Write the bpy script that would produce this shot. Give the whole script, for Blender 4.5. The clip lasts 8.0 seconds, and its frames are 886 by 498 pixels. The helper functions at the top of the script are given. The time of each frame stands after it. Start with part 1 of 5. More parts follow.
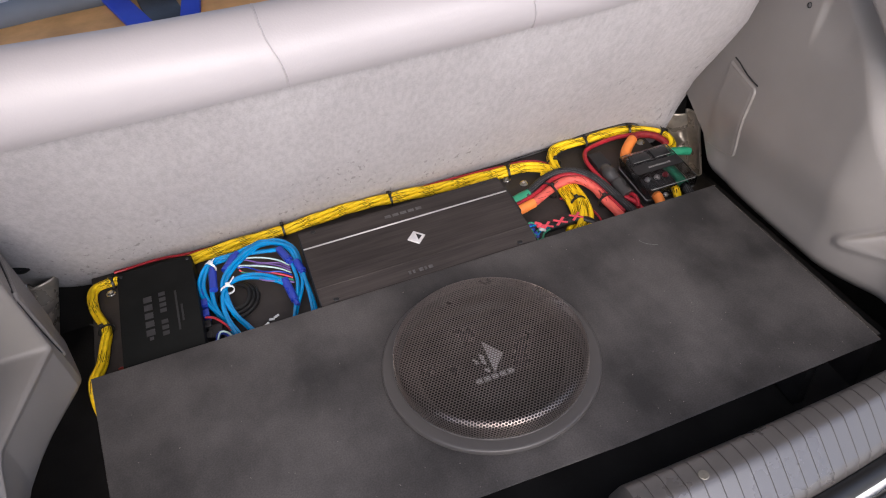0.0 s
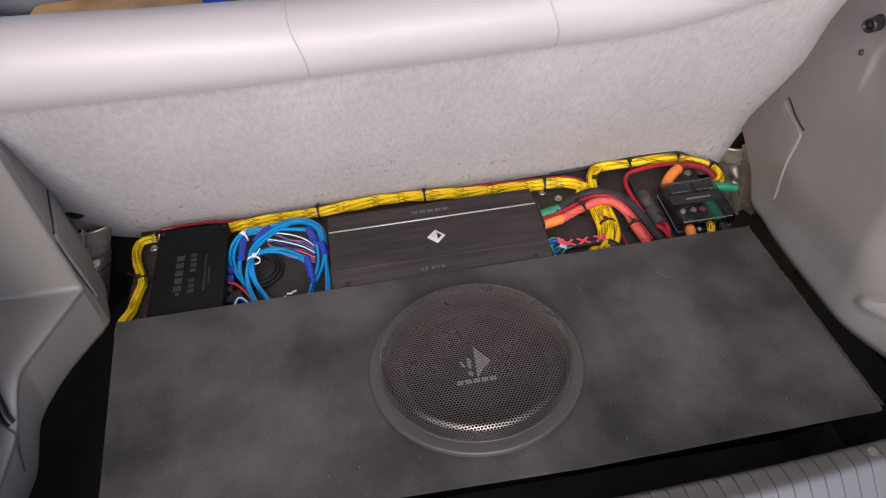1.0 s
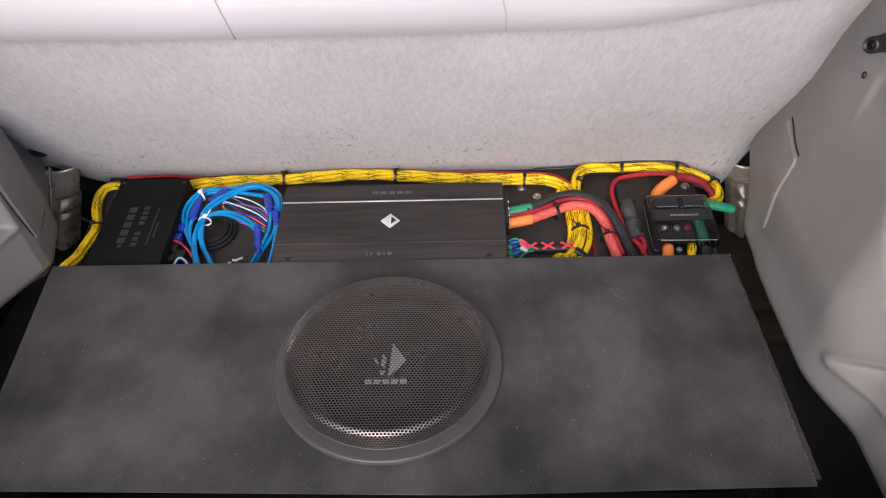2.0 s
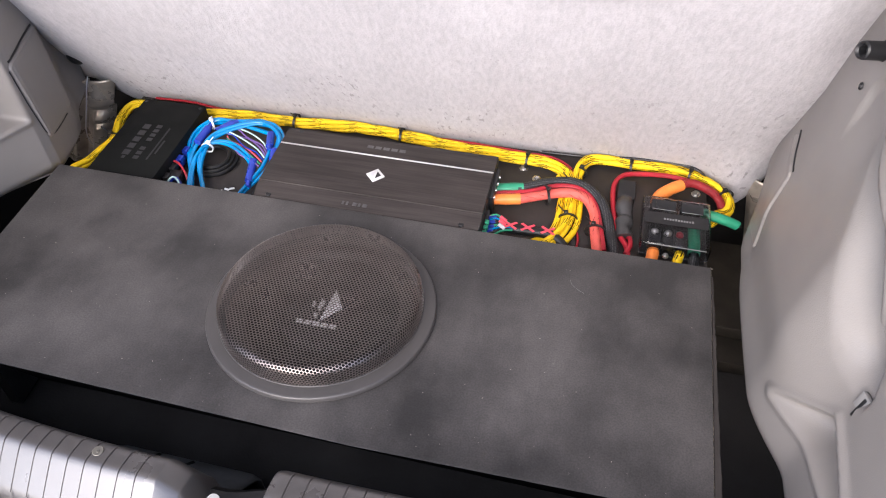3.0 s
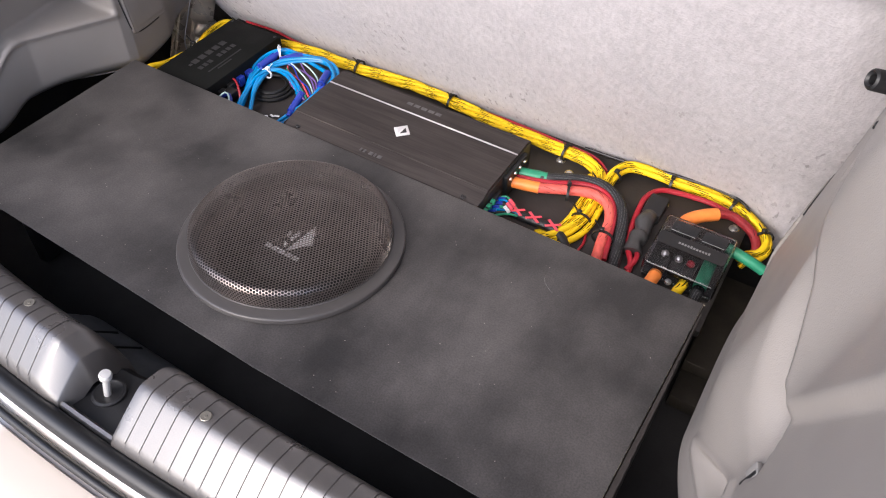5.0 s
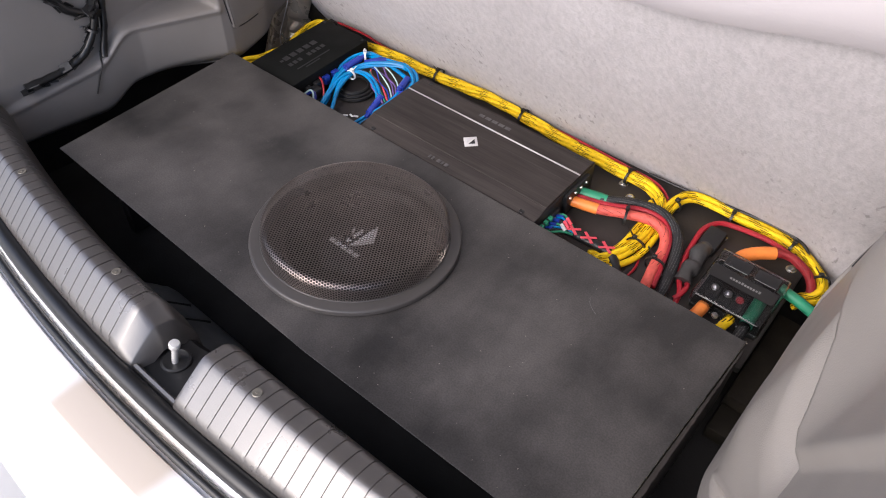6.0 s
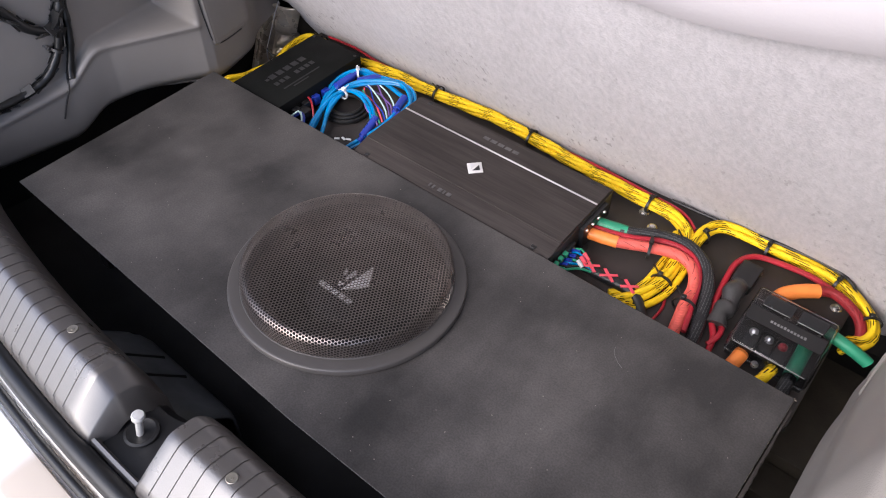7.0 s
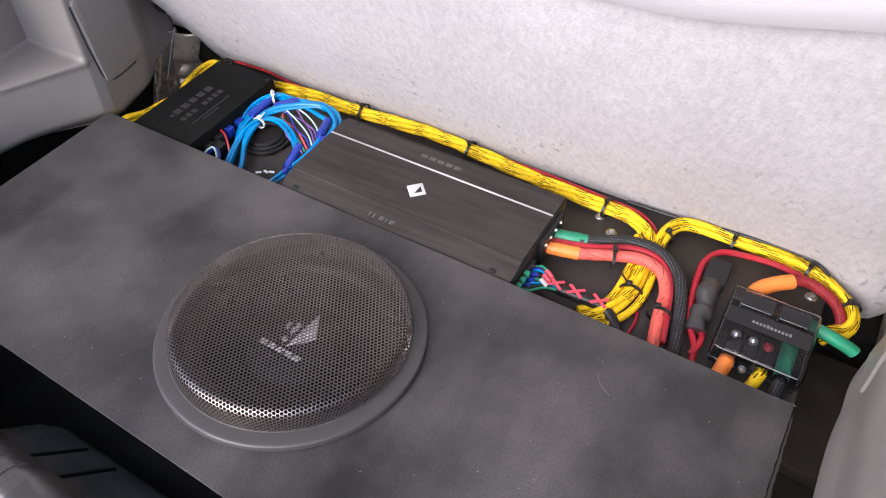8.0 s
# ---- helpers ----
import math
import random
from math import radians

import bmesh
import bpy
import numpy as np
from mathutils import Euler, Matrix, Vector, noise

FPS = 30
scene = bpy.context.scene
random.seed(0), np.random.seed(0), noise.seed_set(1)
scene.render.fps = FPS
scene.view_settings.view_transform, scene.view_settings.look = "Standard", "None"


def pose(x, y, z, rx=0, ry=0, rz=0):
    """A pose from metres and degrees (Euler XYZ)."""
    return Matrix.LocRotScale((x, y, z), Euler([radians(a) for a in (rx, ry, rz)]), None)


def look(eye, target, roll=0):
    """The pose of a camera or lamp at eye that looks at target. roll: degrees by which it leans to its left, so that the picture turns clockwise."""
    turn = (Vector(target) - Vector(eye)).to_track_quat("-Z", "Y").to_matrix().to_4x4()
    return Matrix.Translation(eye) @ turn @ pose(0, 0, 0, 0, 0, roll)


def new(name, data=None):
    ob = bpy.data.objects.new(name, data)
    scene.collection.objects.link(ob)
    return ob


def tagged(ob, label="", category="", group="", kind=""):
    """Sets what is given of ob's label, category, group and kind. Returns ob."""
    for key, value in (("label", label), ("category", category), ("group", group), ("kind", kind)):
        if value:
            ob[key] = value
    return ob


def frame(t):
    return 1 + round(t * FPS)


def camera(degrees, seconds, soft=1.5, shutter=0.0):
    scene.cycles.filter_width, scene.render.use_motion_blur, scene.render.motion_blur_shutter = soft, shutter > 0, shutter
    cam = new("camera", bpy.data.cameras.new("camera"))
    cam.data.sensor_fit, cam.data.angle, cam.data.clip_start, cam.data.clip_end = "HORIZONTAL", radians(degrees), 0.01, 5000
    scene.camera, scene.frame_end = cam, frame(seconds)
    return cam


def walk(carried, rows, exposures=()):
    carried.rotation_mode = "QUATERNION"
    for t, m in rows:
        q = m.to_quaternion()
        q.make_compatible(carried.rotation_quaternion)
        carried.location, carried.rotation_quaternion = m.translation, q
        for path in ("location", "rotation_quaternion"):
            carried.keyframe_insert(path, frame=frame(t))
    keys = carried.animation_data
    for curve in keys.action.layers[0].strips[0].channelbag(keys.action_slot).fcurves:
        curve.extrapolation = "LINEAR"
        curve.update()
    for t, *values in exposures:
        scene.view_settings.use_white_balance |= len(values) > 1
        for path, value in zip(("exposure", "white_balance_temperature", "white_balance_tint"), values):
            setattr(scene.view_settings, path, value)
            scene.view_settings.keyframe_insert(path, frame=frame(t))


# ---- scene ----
cam = camera(63.9, 8.0, soft=1.1)
PATH = [
    (0, (-0.18, -0.683, 0.869), (0.238, 0.752, -0.46), -6.0),
    (0.5, (-0.135, -0.74, 0.888), (0.126, 0.747, -0.424), -4.8),
    (1, (-0.073, -0.728, 0.879), (0.083, 0.774, -0.433), -4.6),
    (1.5, (0.003, -0.687, 0.865), (0.077, 0.791, -0.48), -3.9),
    (3, (0.273, -0.673, 0.81), (-0.061, 0.743, -0.563), 0.2),
    (3.5, (0.309, -0.642, 0.777), (-0.105, 0.744, -0.605), 0.3),
    (4, (0.341, -0.578, 0.742), (-0.139, 0.78, -0.646), 1.0),
    (5.5, (0.487, -0.613, 0.801), (-0.329, 0.561, -0.597), 3.7),
    (6, (0.487, -0.606, 0.814), (-0.384, 0.516, -0.594), 3.4),
    (6.5, (0.453, -0.566, 0.795), (-0.416, 0.543, -0.625), 3.4),
    (7, (0.422, -0.533, 0.774), (-0.456, 0.6, -0.621), 2.7),
    (7.5, (0.384, -0.506, 0.755), (-0.432, 0.69, -0.625), 2.2),
    (8, (0.358, -0.486, 0.738), (-0.364, 0.774, -0.637), 1.5),
]
EXPOSURES = [(0, .76, 5950, 13), (.5, .70, 5950, 13), (1.5, .66, 5900, 13), (3, 1.42, 5820, 13), (3.5, 1.51, 5820, 13), (4, 1.53, 5820, 13), (5.5, 1.07, 5950, 13), (6.5, .93, 5950, 13), (7, 1.08, 5800, 13), (8, 1.38, 5720, 13)]
walk(cam, [(t, look(eye, target, roll)) for t, eye, target, roll in PATH], EXPOSURES)

# ---- light ----
world = bpy.data.worlds.new("daylight")
scene.world = world
world.use_nodes = True
wn = world.node_tree.nodes
sky = wn.new("ShaderNodeTexSky")
sky.sky_type, sky.sun_disc = "NISHITA", False
sky.sun_elevation, sky.sun_rotation = radians(34), radians(190.6)
sky.air_density, sky.dust_density, sky.ozone_density = 0.75, 3.5, 0.6
world.node_tree.links.new(sky.outputs[0], wn["Background"].inputs[0])
wn["Background"].inputs[1].default_value = 0.150

sun = new("sun", bpy.data.lights.new("sun", "SUN"))
sun.data.energy, sun.data.angle, sun.data.color = 0.80, radians(75), (1.0, 0.975, 0.955)
sun.matrix_world = look((-0.62, -3.3, 2.3), (0, 0, 0))


# ---- materials ----
def material(name):
    m = bpy.data.materials.new(name)
    m.use_nodes = True
    return m, m.node_tree.nodes, m.node_tree.links, m.node_tree.nodes["Principled BSDF"]


def noise_node(n, l, scale, detail=4, coord="Object", stretch=None, rough=0.55):
    tc = n.new("ShaderNodeTexCoord")
    t = n.new("ShaderNodeTexNoise")
    t.inputs["Scale"].default_value, t.inputs["Detail"].default_value = scale, detail
    t.inputs["Roughness"].default_value = rough
    if stretch:
        mp = n.new("ShaderNodeMapping")
        mp.inputs["Scale"].default_value = stretch
        l.new(tc.outputs[coord], mp.inputs[0])
        l.new(mp.outputs[0], t.inputs["Vector"])
    else:
        l.new(tc.outputs[coord], t.inputs["Vector"])
    return t


def ramp(n, l, src, stops):
    r = n.new("ShaderNodeValToRGB")
    e = r.color_ramp.elements
    while len(e) < len(stops):
        e.new(0.5)
    for el, (p, c) in zip(e, stops):
        el.position = p
        el.color = (c, c, c, 1) if isinstance(c, (int, float)) else (*c, 1)
    l.new(src, r.inputs[0])
    return r


def mixed(n, l, fac, a, b):
    m = n.new("ShaderNodeMix")
    m.data_type = "RGBA"
    for v, i in ((fac, 0), (a, 6), (b, 7)):
        if isinstance(v, (int, float)):
            m.inputs[i].default_value = v
        elif isinstance(v, tuple):
            m.inputs[i].default_value = (*v, 1)
        else:
            l.new(v, m.inputs[i])
    return m.outputs[2]


def bump(n, l, b, src, strength, distance):
    bp = n.new("ShaderNodeBump")
    bp.inputs["Strength"].default_value, bp.inputs["Distance"].default_value = strength, distance
    l.new(src, bp.inputs["Height"])
    l.new(bp.outputs[0], b.inputs["Normal"])
    return bp


def plain(name, col, rough=0.5, metal=0.0, grain=0.0, scale=300, vary=0.15, big=8, coat=0.0, spec=0.5):
    """A surface of one colour with stains at two scales and fine relief."""
    m, n, l, b = material(name)
    big_n, small = noise_node(n, l, big, 5), noise_node(n, l, scale, 3)
    r1 = ramp(n, l, big_n.outputs[0], [(0.3, 1 - vary), (0.7, 1 + vary * 0.4)])
    mul = n.new("ShaderNodeMix")
    mul.data_type, mul.blend_type = "RGBA", "MULTIPLY"
    mul.inputs[0].default_value = 1
    mul.inputs[6].default_value = (*col, 1)
    l.new(r1.outputs[0], mul.inputs[7])
    l.new(mul.outputs[2], b.inputs["Base Color"])
    rr = ramp(n, l, big_n.outputs[0], [(0.3, min(1, rough + 0.1)), (0.7, max(0.03, rough - 0.06))])
    l.new(rr.outputs[0], b.inputs["Roughness"])
    b.inputs["Metallic"].default_value = metal
    b.inputs["Coat Weight"].default_value = coat
    b.inputs["Specular IOR Level"].default_value = spec
    if grain:
        bump(n, l, b, small.outputs[0], grain, 0.001)
    return m


def uv_math(n, l, op, a, b=None):
    k = n.new("ShaderNodeMath")
    k.operation = op
    for i, v in enumerate((a, b)):
        if v is None:
            continue
        if isinstance(v, (int, float)):
            k.inputs[i].default_value = v
        else:
            l.new(v, k.inputs[i])
    return k.outputs[0]


def braid(name, col, mark, share=0.3, rough=0.45, twist=25.0, rows=9, pitch=70.0, wide=0.36, bare=0.47, band=0.0):
    """Braided sleeve: UV u runs along the cable in metres, v round it."""
    m, n, l, b = material(name)
    uv = n.new("ShaderNodeUVMap")
    sep = n.new("ShaderNodeSeparateXYZ")
    l.new(uv.outputs[0], sep.inputs[0])
    u, v = sep.outputs[0], sep.outputs[1]
    lane = uv_math(n, l, "ADD", uv_math(n, l, "MULTIPLY", v, rows), uv_math(n, l, "MULTIPLY", u, twist))
    line = uv_math(n, l, "LESS_THAN", uv_math(n, l, "FRACT", lane), wide)
    dash = uv_math(n, l, "ADD", uv_math(n, l, "MULTIPLY", u, pitch), uv_math(n, l, "MULTIPLY", uv_math(n, l, "FLOOR", lane), 0.37))
    on = uv_math(n, l, "LESS_THAN", uv_math(n, l, "FRACT", dash), share * 1.6)
    fac = uv_math(n, l, "MULTIPLY", line, on)
    if band:
        wave = uv_math(n, l, "ADD", uv_math(n, l, "MULTIPLY", u, band), uv_math(n, l, "ADD", v, noise_node(n, l, 9, 2).outputs[0]))
        patch = ramp(n, l, uv_math(n, l, "FRACT", wave), [(bare - 0.04, 0.0), (bare + 0.04, 1.0)])
    else:
        patch = ramp(n, l, noise_node(n, l, 35, 3).outputs[0], [(bare - 0.03, 0.0), (bare + 0.03, 1.0)])
    fac = uv_math(n, l, "MULTIPLY", fac, patch.outputs[0])
    shade = ramp(n, l, noise_node(n, l, 120, 3).outputs[0], [(0.3, tuple(c * 0.8 for c in col)), (0.7, col)])
    l.new(mixed(n, l, fac, shade.outputs[0], mark), b.inputs["Base Color"])
    b.inputs["Roughness"].default_value = rough
    b.inputs["Specular IOR Level"].default_value = 0.25
    w = uv_math(n, l, "SINE", uv_math(n, l, "ADD", uv_math(n, l, "MULTIPLY", v, 75.0), uv_math(n, l, "MULTIPLY", u, 2600.0)))
    bump(n, l, b, w, 0.35, 0.0006)
    return m


def box_paint():
    """Black painted board with dusty clouds, fine specks and rubbed patches."""
    m, n, l, b = material("black_board_paint")
    cloud = noise_node(n, l, 6.5, 5, rough=0.52, stretch=(1.0, 1.15, 1.0))
    fine = noise_node(n, l, 140, 4)
    smear = noise_node(n, l, 19, 5, rough=0.68, stretch=(1.0, 0.55, 1.0))
    both = uv_math(n, l, "ADD", uv_math(n, l, "MULTIPLY", cloud.outputs[0], 0.70), uv_math(n, l, "MULTIPLY", smear.outputs[0], 0.30))
    fac = ramp(n, l, both, [(0.38, 0.0), (0.68, 1.0)])
    col = mixed(n, l, fac.outputs[0], (0.0260, 0.0250, 0.0248), (0.103, 0.0950, 0.0915))
    tc = n.new("ShaderNodeTexCoord")
    vo = n.new("ShaderNodeTexVoronoi")
    vo.inputs["Scale"].default_value = 42
    l.new(tc.outputs["Object"], vo.inputs["Vector"])
    dot = ramp(n, l, vo.outputs["Distance"], [(0.030, 1.0), (0.055, 0.0)])
    pick = ramp(n, l, noise_node(n, l, 16, 2).outputs[0], [(0.56, 0.0), (0.64, 0.35)])
    speck = uv_math(n, l, "MULTIPLY", dot.outputs[0], pick.outputs[0])
    grit = ramp(n, l, noise_node(n, l, 520, 3).outputs[0], [(0.35, 0.78), (0.65, 1.18)])
    mul = n.new("ShaderNodeMix")
    mul.data_type, mul.blend_type = "RGBA", "MULTIPLY"
    mul.inputs[0].default_value = 1
    l.new(mixed(n, l, speck, col, (0.30, 0.28, 0.26)), mul.inputs[6])
    l.new(grit.outputs[0], mul.inputs[7])
    l.new(mul.outputs[2], b.inputs["Base Color"])
    rr = ramp(n, l, cloud.outputs[0], [(0.35, 0.33), (0.7, 0.50)])
    l.new(rr.outputs[0], b.inputs["Roughness"])
    bump(n, l, b, fine.outputs[0], 0.25, 0.0008)
    return m


def seat_cloth():
    """Worn light grey cloth with pilled streaks and stains."""
    m, n, l, b = material("grey_seat_cloth")
    weave = noise_node(n, l, 420, 3)
    pill = noise_node(n, l, 95, 3, stretch=(1.5, 0.7, 0.7), rough=0.45)
    lump = noise_node(n, l, 125, 3, stretch=(1.3, 0.55, 0.55), rough=0.5)
    stain = noise_node(n, l, 4.5, 5)
    c1 = ramp(n, l, stain.outputs[0], [(0.3, (0.44, 0.415, 0.42)), (0.7, (0.54, 0.515, 0.52))])
    tc = n.new("ShaderNodeTexCoord")
    sep = n.new("ShaderNodeSeparateXYZ")
    l.new(tc.outputs["Object"], sep.inputs[0])
    worn = uv_math(n, l, "ADD", noise_node(n, l, 7, 3).outputs[0], uv_math(n, l, "MULTIPLY", uv_math(n, l, "SUBTRACT", 0.30, sep.outputs[2]), 1.1))
    zone = ramp(n, l, worn, [(0.46, 0.0), (0.60, 1.0)])
    p1 = ramp(n, l, pill.outputs[0], [(0.33, 0.60), (0.37, 0.0)])
    fleck = uv_math(n, l, "MULTIPLY", p1.outputs[0], zone.outputs[0])
    col = mixed(n, l, fleck, c1.outputs[0], (0.19, 0.17, 0.165))
    w = ramp(n, l, uv_math(n, l, "ADD", uv_math(n, l, "MULTIPLY", weave.outputs[0], 0.45), uv_math(n, l, "MULTIPLY", lump.outputs[0], 0.55)), [(0.38, 0.84), (0.62, 1.03)])
    mul = n.new("ShaderNodeMix")
    mul.data_type, mul.blend_type = "RGBA", "MULTIPLY"
    mul.inputs[0].default_value = 1
    l.new(col, mul.inputs[6])
    l.new(w.outputs[0], mul.inputs[7])
    l.new(mul.outputs[2], b.inputs["Base Color"])
    b.inputs["Roughness"].default_value = 0.95
    b.inputs["Sheen Weight"].default_value = 0.15
    add = uv_math(n, l, "ADD", uv_math(n, l, "MULTIPLY", weave.outputs[0], 0.5), uv_math(n, l, "MULTIPLY", lump.outputs[0], 0.9))
    bump(n, l, b, add, 0.34, 0.003)
    return m


def brushed(name, col, stretch=(3, 160, 160)):
    m, n, l, b = material(name)
    t = noise_node(n, l, 4, 5, stretch=stretch)
    broad = noise_node(n, l, 3, 4, stretch=(2.5, 22, 22))
    both = uv_math(n, l, "ADD", uv_math(n, l, "MULTIPLY", t.outputs[0], 0.5), uv_math(n, l, "MULTIPLY", broad.outputs[0], 0.5))
    c = ramp(n, l, both, [(0.36, tuple(x * 0.62 for x in col)), (0.66, tuple(x * 1.45 for x in col))])
    l.new(c.outputs[0], b.inputs["Base Color"])
    b.inputs["Metallic"].default_value = 0.55
    r = ramp(n, l, t.outputs[0], [(0.3, 0.56), (0.7, 0.70)])
    l.new(r.outputs[0], b.inputs["Roughness"])
    bump(n, l, b, t.outputs[0], 0.04, 0.0004)
    return m


def paint_with_reflection():
    """White paint with a faint beige reflection put into the colour, soft at its edge."""
    m, n, l, b = material("white_car_paint")
    tc = n.new("ShaderNodeTexCoord")
    sep = n.new("ShaderNodeSeparateXYZ")
    l.new(tc.outputs["Object"], sep.inputs[0])
    wob = uv_math(n, l, "MULTIPLY", noise_node(n, l, 9, 3).outputs[0], 0.03)
    dx = uv_math(n, l, "ABSOLUTE", uv_math(n, l, "ADD", sep.outputs[0], -0.014))
    d = uv_math(n, l, "MAXIMUM", dx, uv_math(n, l, "MULTIPLY", uv_math(n, l, "ADD", sep.outputs[1], 0.565), 1.0))
    f = ramp(n, l, uv_math(n, l, "ADD", d, wob), [(0.088, 1.0), (0.104, 0.0)])
    l.new(mixed(n, l, f.outputs[0], (0.88, 0.86, 0.83), (0.62, 0.54, 0.45)), b.inputs["Base Color"])
    b.inputs["Roughness"].default_value = 0.3
    b.inputs["Coat Weight"].default_value = 0.5
    return m


M_BOX = box_paint()
M_RAW = plain("worn_board_edge", (0.30, 0.26, 0.21), 0.85, grain=0.5, scale=260, vary=0.5, big=40)
M_CLOTH = seat_cloth()
M_VINYL = plain("pale_vinyl", (0.475, 0.446, 0.455), 0.42, grain=0.15, scale=500, vary=0.05, big=3)
M_TRIM = plain("grey_trim_plastic", (0.262, 0.242, 0.224), 0.38, grain=0.22, scale=900, vary=0.12, big=6)
M_RING = plain("satin_black_plastic", (0.068, 0.063, 0.061), 0.36, grain=0.12, scale=700, vary=0.1, big=12)
M_GRILLE = plain("black_steel_mesh", (0.270, 0.238, 0.222), 0.30, metal=0.9, vary=0.2, big=20)
M_SURR = plain("brown_black_rubber", (0.013, 0.010, 0.008), 0.45, vary=0.2)
M_CONE = plain("dark_paper_cone", (0.007, 0.0068, 0.007), 0.7, spec=0.25, grain=0.3, scale=250)
M_LOGO = plain("dull_silver_print", (0.60, 0.59, 0.60), 0.5, vary=0.1)
M_DUST = plain("pale_dust", (0.36, 0.33, 0.29), 0.8, vary=0.4, big=30)
M_FADED = plain("faded_dark_print", (0.030, 0.029, 0.030), 0.5, vary=0.3, big=60)
M_WORN = plain("worn_grey_print", (0.105, 0.100, 0.100), 0.5, vary=0.5, big=120)
M_PRINT = plain("grey_print", (0.22, 0.22, 0.22), 0.5, vary=0.2, big=60)
M_AMP = brushed("brushed_dark_aluminium", (0.056, 0.0475, 0.044))
M_AMP_END = plain("black_end_plate", (0.02, 0.02, 0.02), 0.45, grain=0.1)
M_STRIPE = plain("polished_strip", (0.62, 0.60, 0.60), 0.3, metal=0.5)
M_WHITE = plain("white_badge", (0.62, 0.61, 0.60), 0.35, vary=0.03)
M_BLACK = plain("black_plastic", (0.014, 0.014, 0.015), 0.42, grain=0.12, scale=500, vary=0.25, big=20)
M_DSP = plain("matt_black_case", (0.007, 0.0075, 0.007), 0.6, spec=0.15, grain=0.15, scale=600, vary=0.25, big=14)
M_BOARD = plain("black_painted_panel", (0.040, 0.034, 0.031), 0.6, grain=0.35, scale=260, vary=0.35, big=14)
M_CAVE = plain("black_trunk_carpet", (0.050, 0.047, 0.045), 0.95, spec=0.05, grain=0.6, scale=300, vary=0.3)
M_YEL = braid("yellow_braid", (0.93, 0.625, 0.005), (0.008, 0.006, 0.001), share=0.50, pitch=40.0, rows=10, twist=12.0, wide=0.40, bare=0.64, band=20.0)
M_RED = braid("red_braid", (0.27, 0.022, 0.026), (0.03, 0.008, 0.008), share=0.22, rows=9, pitch=45, twist=40, wide=0.2)
M_SALMON = braid("salmon_braid", (0.76, 0.135, 0.105), (0.16, 0.02, 0.02), share=0.30, rows=7, pitch=32, twist=60, wide=0.14, bare=0.52)
M_BLKBR = braid("black_braid", (0.022, 0.022, 0.024), (0.085, 0.085, 0.085), share=0.5, rows=14, pitch=160, wide=0.25)
M_REDW = plain("red_wire", (0.37, 0.016, 0.028), 0.35, vary=0.2, big=40)
M_ORANGE = plain("orange_shrink", (0.86, 0.25, 0.045), 0.45, vary=0.15, big=60)
M_GREEN = plain("green_shrink", (0.030, 0.27, 0.145), 0.45, vary=0.15, big=60)
M_BLUE = plain("blue_cable", (0.004, 0.23, 0.55), 0.14, vary=0.3, big=45, coat=0.7)
M_DBLUE = plain("dark_blue_plug", (0.02, 0.045, 0.36), 0.25, vary=0.2, coat=0.4)
M_PURP = plain("purple_wire", (0.16, 0.09, 0.30), 0.4)
M_PALE = plain("pale_wire", (0.45, 0.62, 0.60), 0.4)
M_PINK = plain("pink_wire", (0.85, 0.09, 0.13), 0.4)
M_TIE = plain("white_cable_tie", (0.85, 0.86, 0.86), 0.4, vary=0.05)
M_TAPE = plain("grey_black_tape", (0.045, 0.043, 0.043), 0.38, grain=0.4, scale=250, vary=0.35, big=60)
M_BTIE = plain("black_cable_tie", (0.012, 0.012, 0.012), 0.4)
M_CHROME = plain("bright_steel", (0.74, 0.73, 0.71), 0.25, metal=0.9, vary=0.15, big=60)
M_COVER = plain("dull_grey_plastic", (0.19, 0.195, 0.195), 0.5, grain=0.2, vary=0.3, big=20)
M_PIN = plain("worn_bright_zinc", (0.82, 0.81, 0.78), 0.3, metal=0.35, vary=0.15, big=60)
M_SCREW = plain("dull_screw_steel", (0.27, 0.25, 0.21), 0.4, metal=0.6, vary=0.3, big=90)
M_STEEL = plain("painted_metal", (0.58, 0.50, 0.40), 0.28, metal=0.5, vary=0.4, big=35)
M_DARKMETAL = plain("dusty_floor_metal", (0.036, 0.029, 0.020), 0.7, metal=0.1, grain=0.3, vary=0.4, big=20)
M_SILL = plain("grey_black_sill_plastic", (0.080, 0.073, 0.068), 0.31, grain=0.08, scale=700, vary=0.15, big=15)
M_SILL.node_tree.nodes["Principled BSDF"].inputs["IOR"].default_value = 2.0
M_RUBBER = plain("black_rubber", (0.014, 0.014, 0.014), 0.33, vary=0.2)
M_PAINT = paint_with_reflection()
M_GROUND = plain("pale_concrete", (0.62, 0.60, 0.56), 0.9, grain=0.5, scale=60, vary=0.15, big=1.5)
M_HEAD = plain("headliner_cloth", (0.46, 0.45, 0.46), 0.95, grain=0.3, scale=300)
M_CLIP = plain("pale_clip_plastic", (0.26, 0.25, 0.24), 0.5)
M_LINING = plain("tailgate_lining", (0.31, 0.30, 0.30), 0.7, grain=0.3, scale=300)
M_TAN = plain("tan_cover", (0.66, 0.36, 0.12), 0.5, grain=0.3, scale=120, vary=0.35, big=14)
M_GREYC = plain("slate_grey_cover", (0.15, 0.17, 0.20), 0.7, grain=0.2)
M_STRAP = plain("blue_strap", (0.012, 0.05, 0.55), 0.5)


def smoky():
    m, n, l, b = material("smoked_clear_lid")
    b.inputs["Base Color"].default_value = (0.66, 0.67, 0.70, 1)
    b.inputs["Transmission Weight"].default_value = 1.0
    b.inputs["Roughness"].default_value = 0.06
    b.inputs["IOR"].default_value = 1.3
    return m


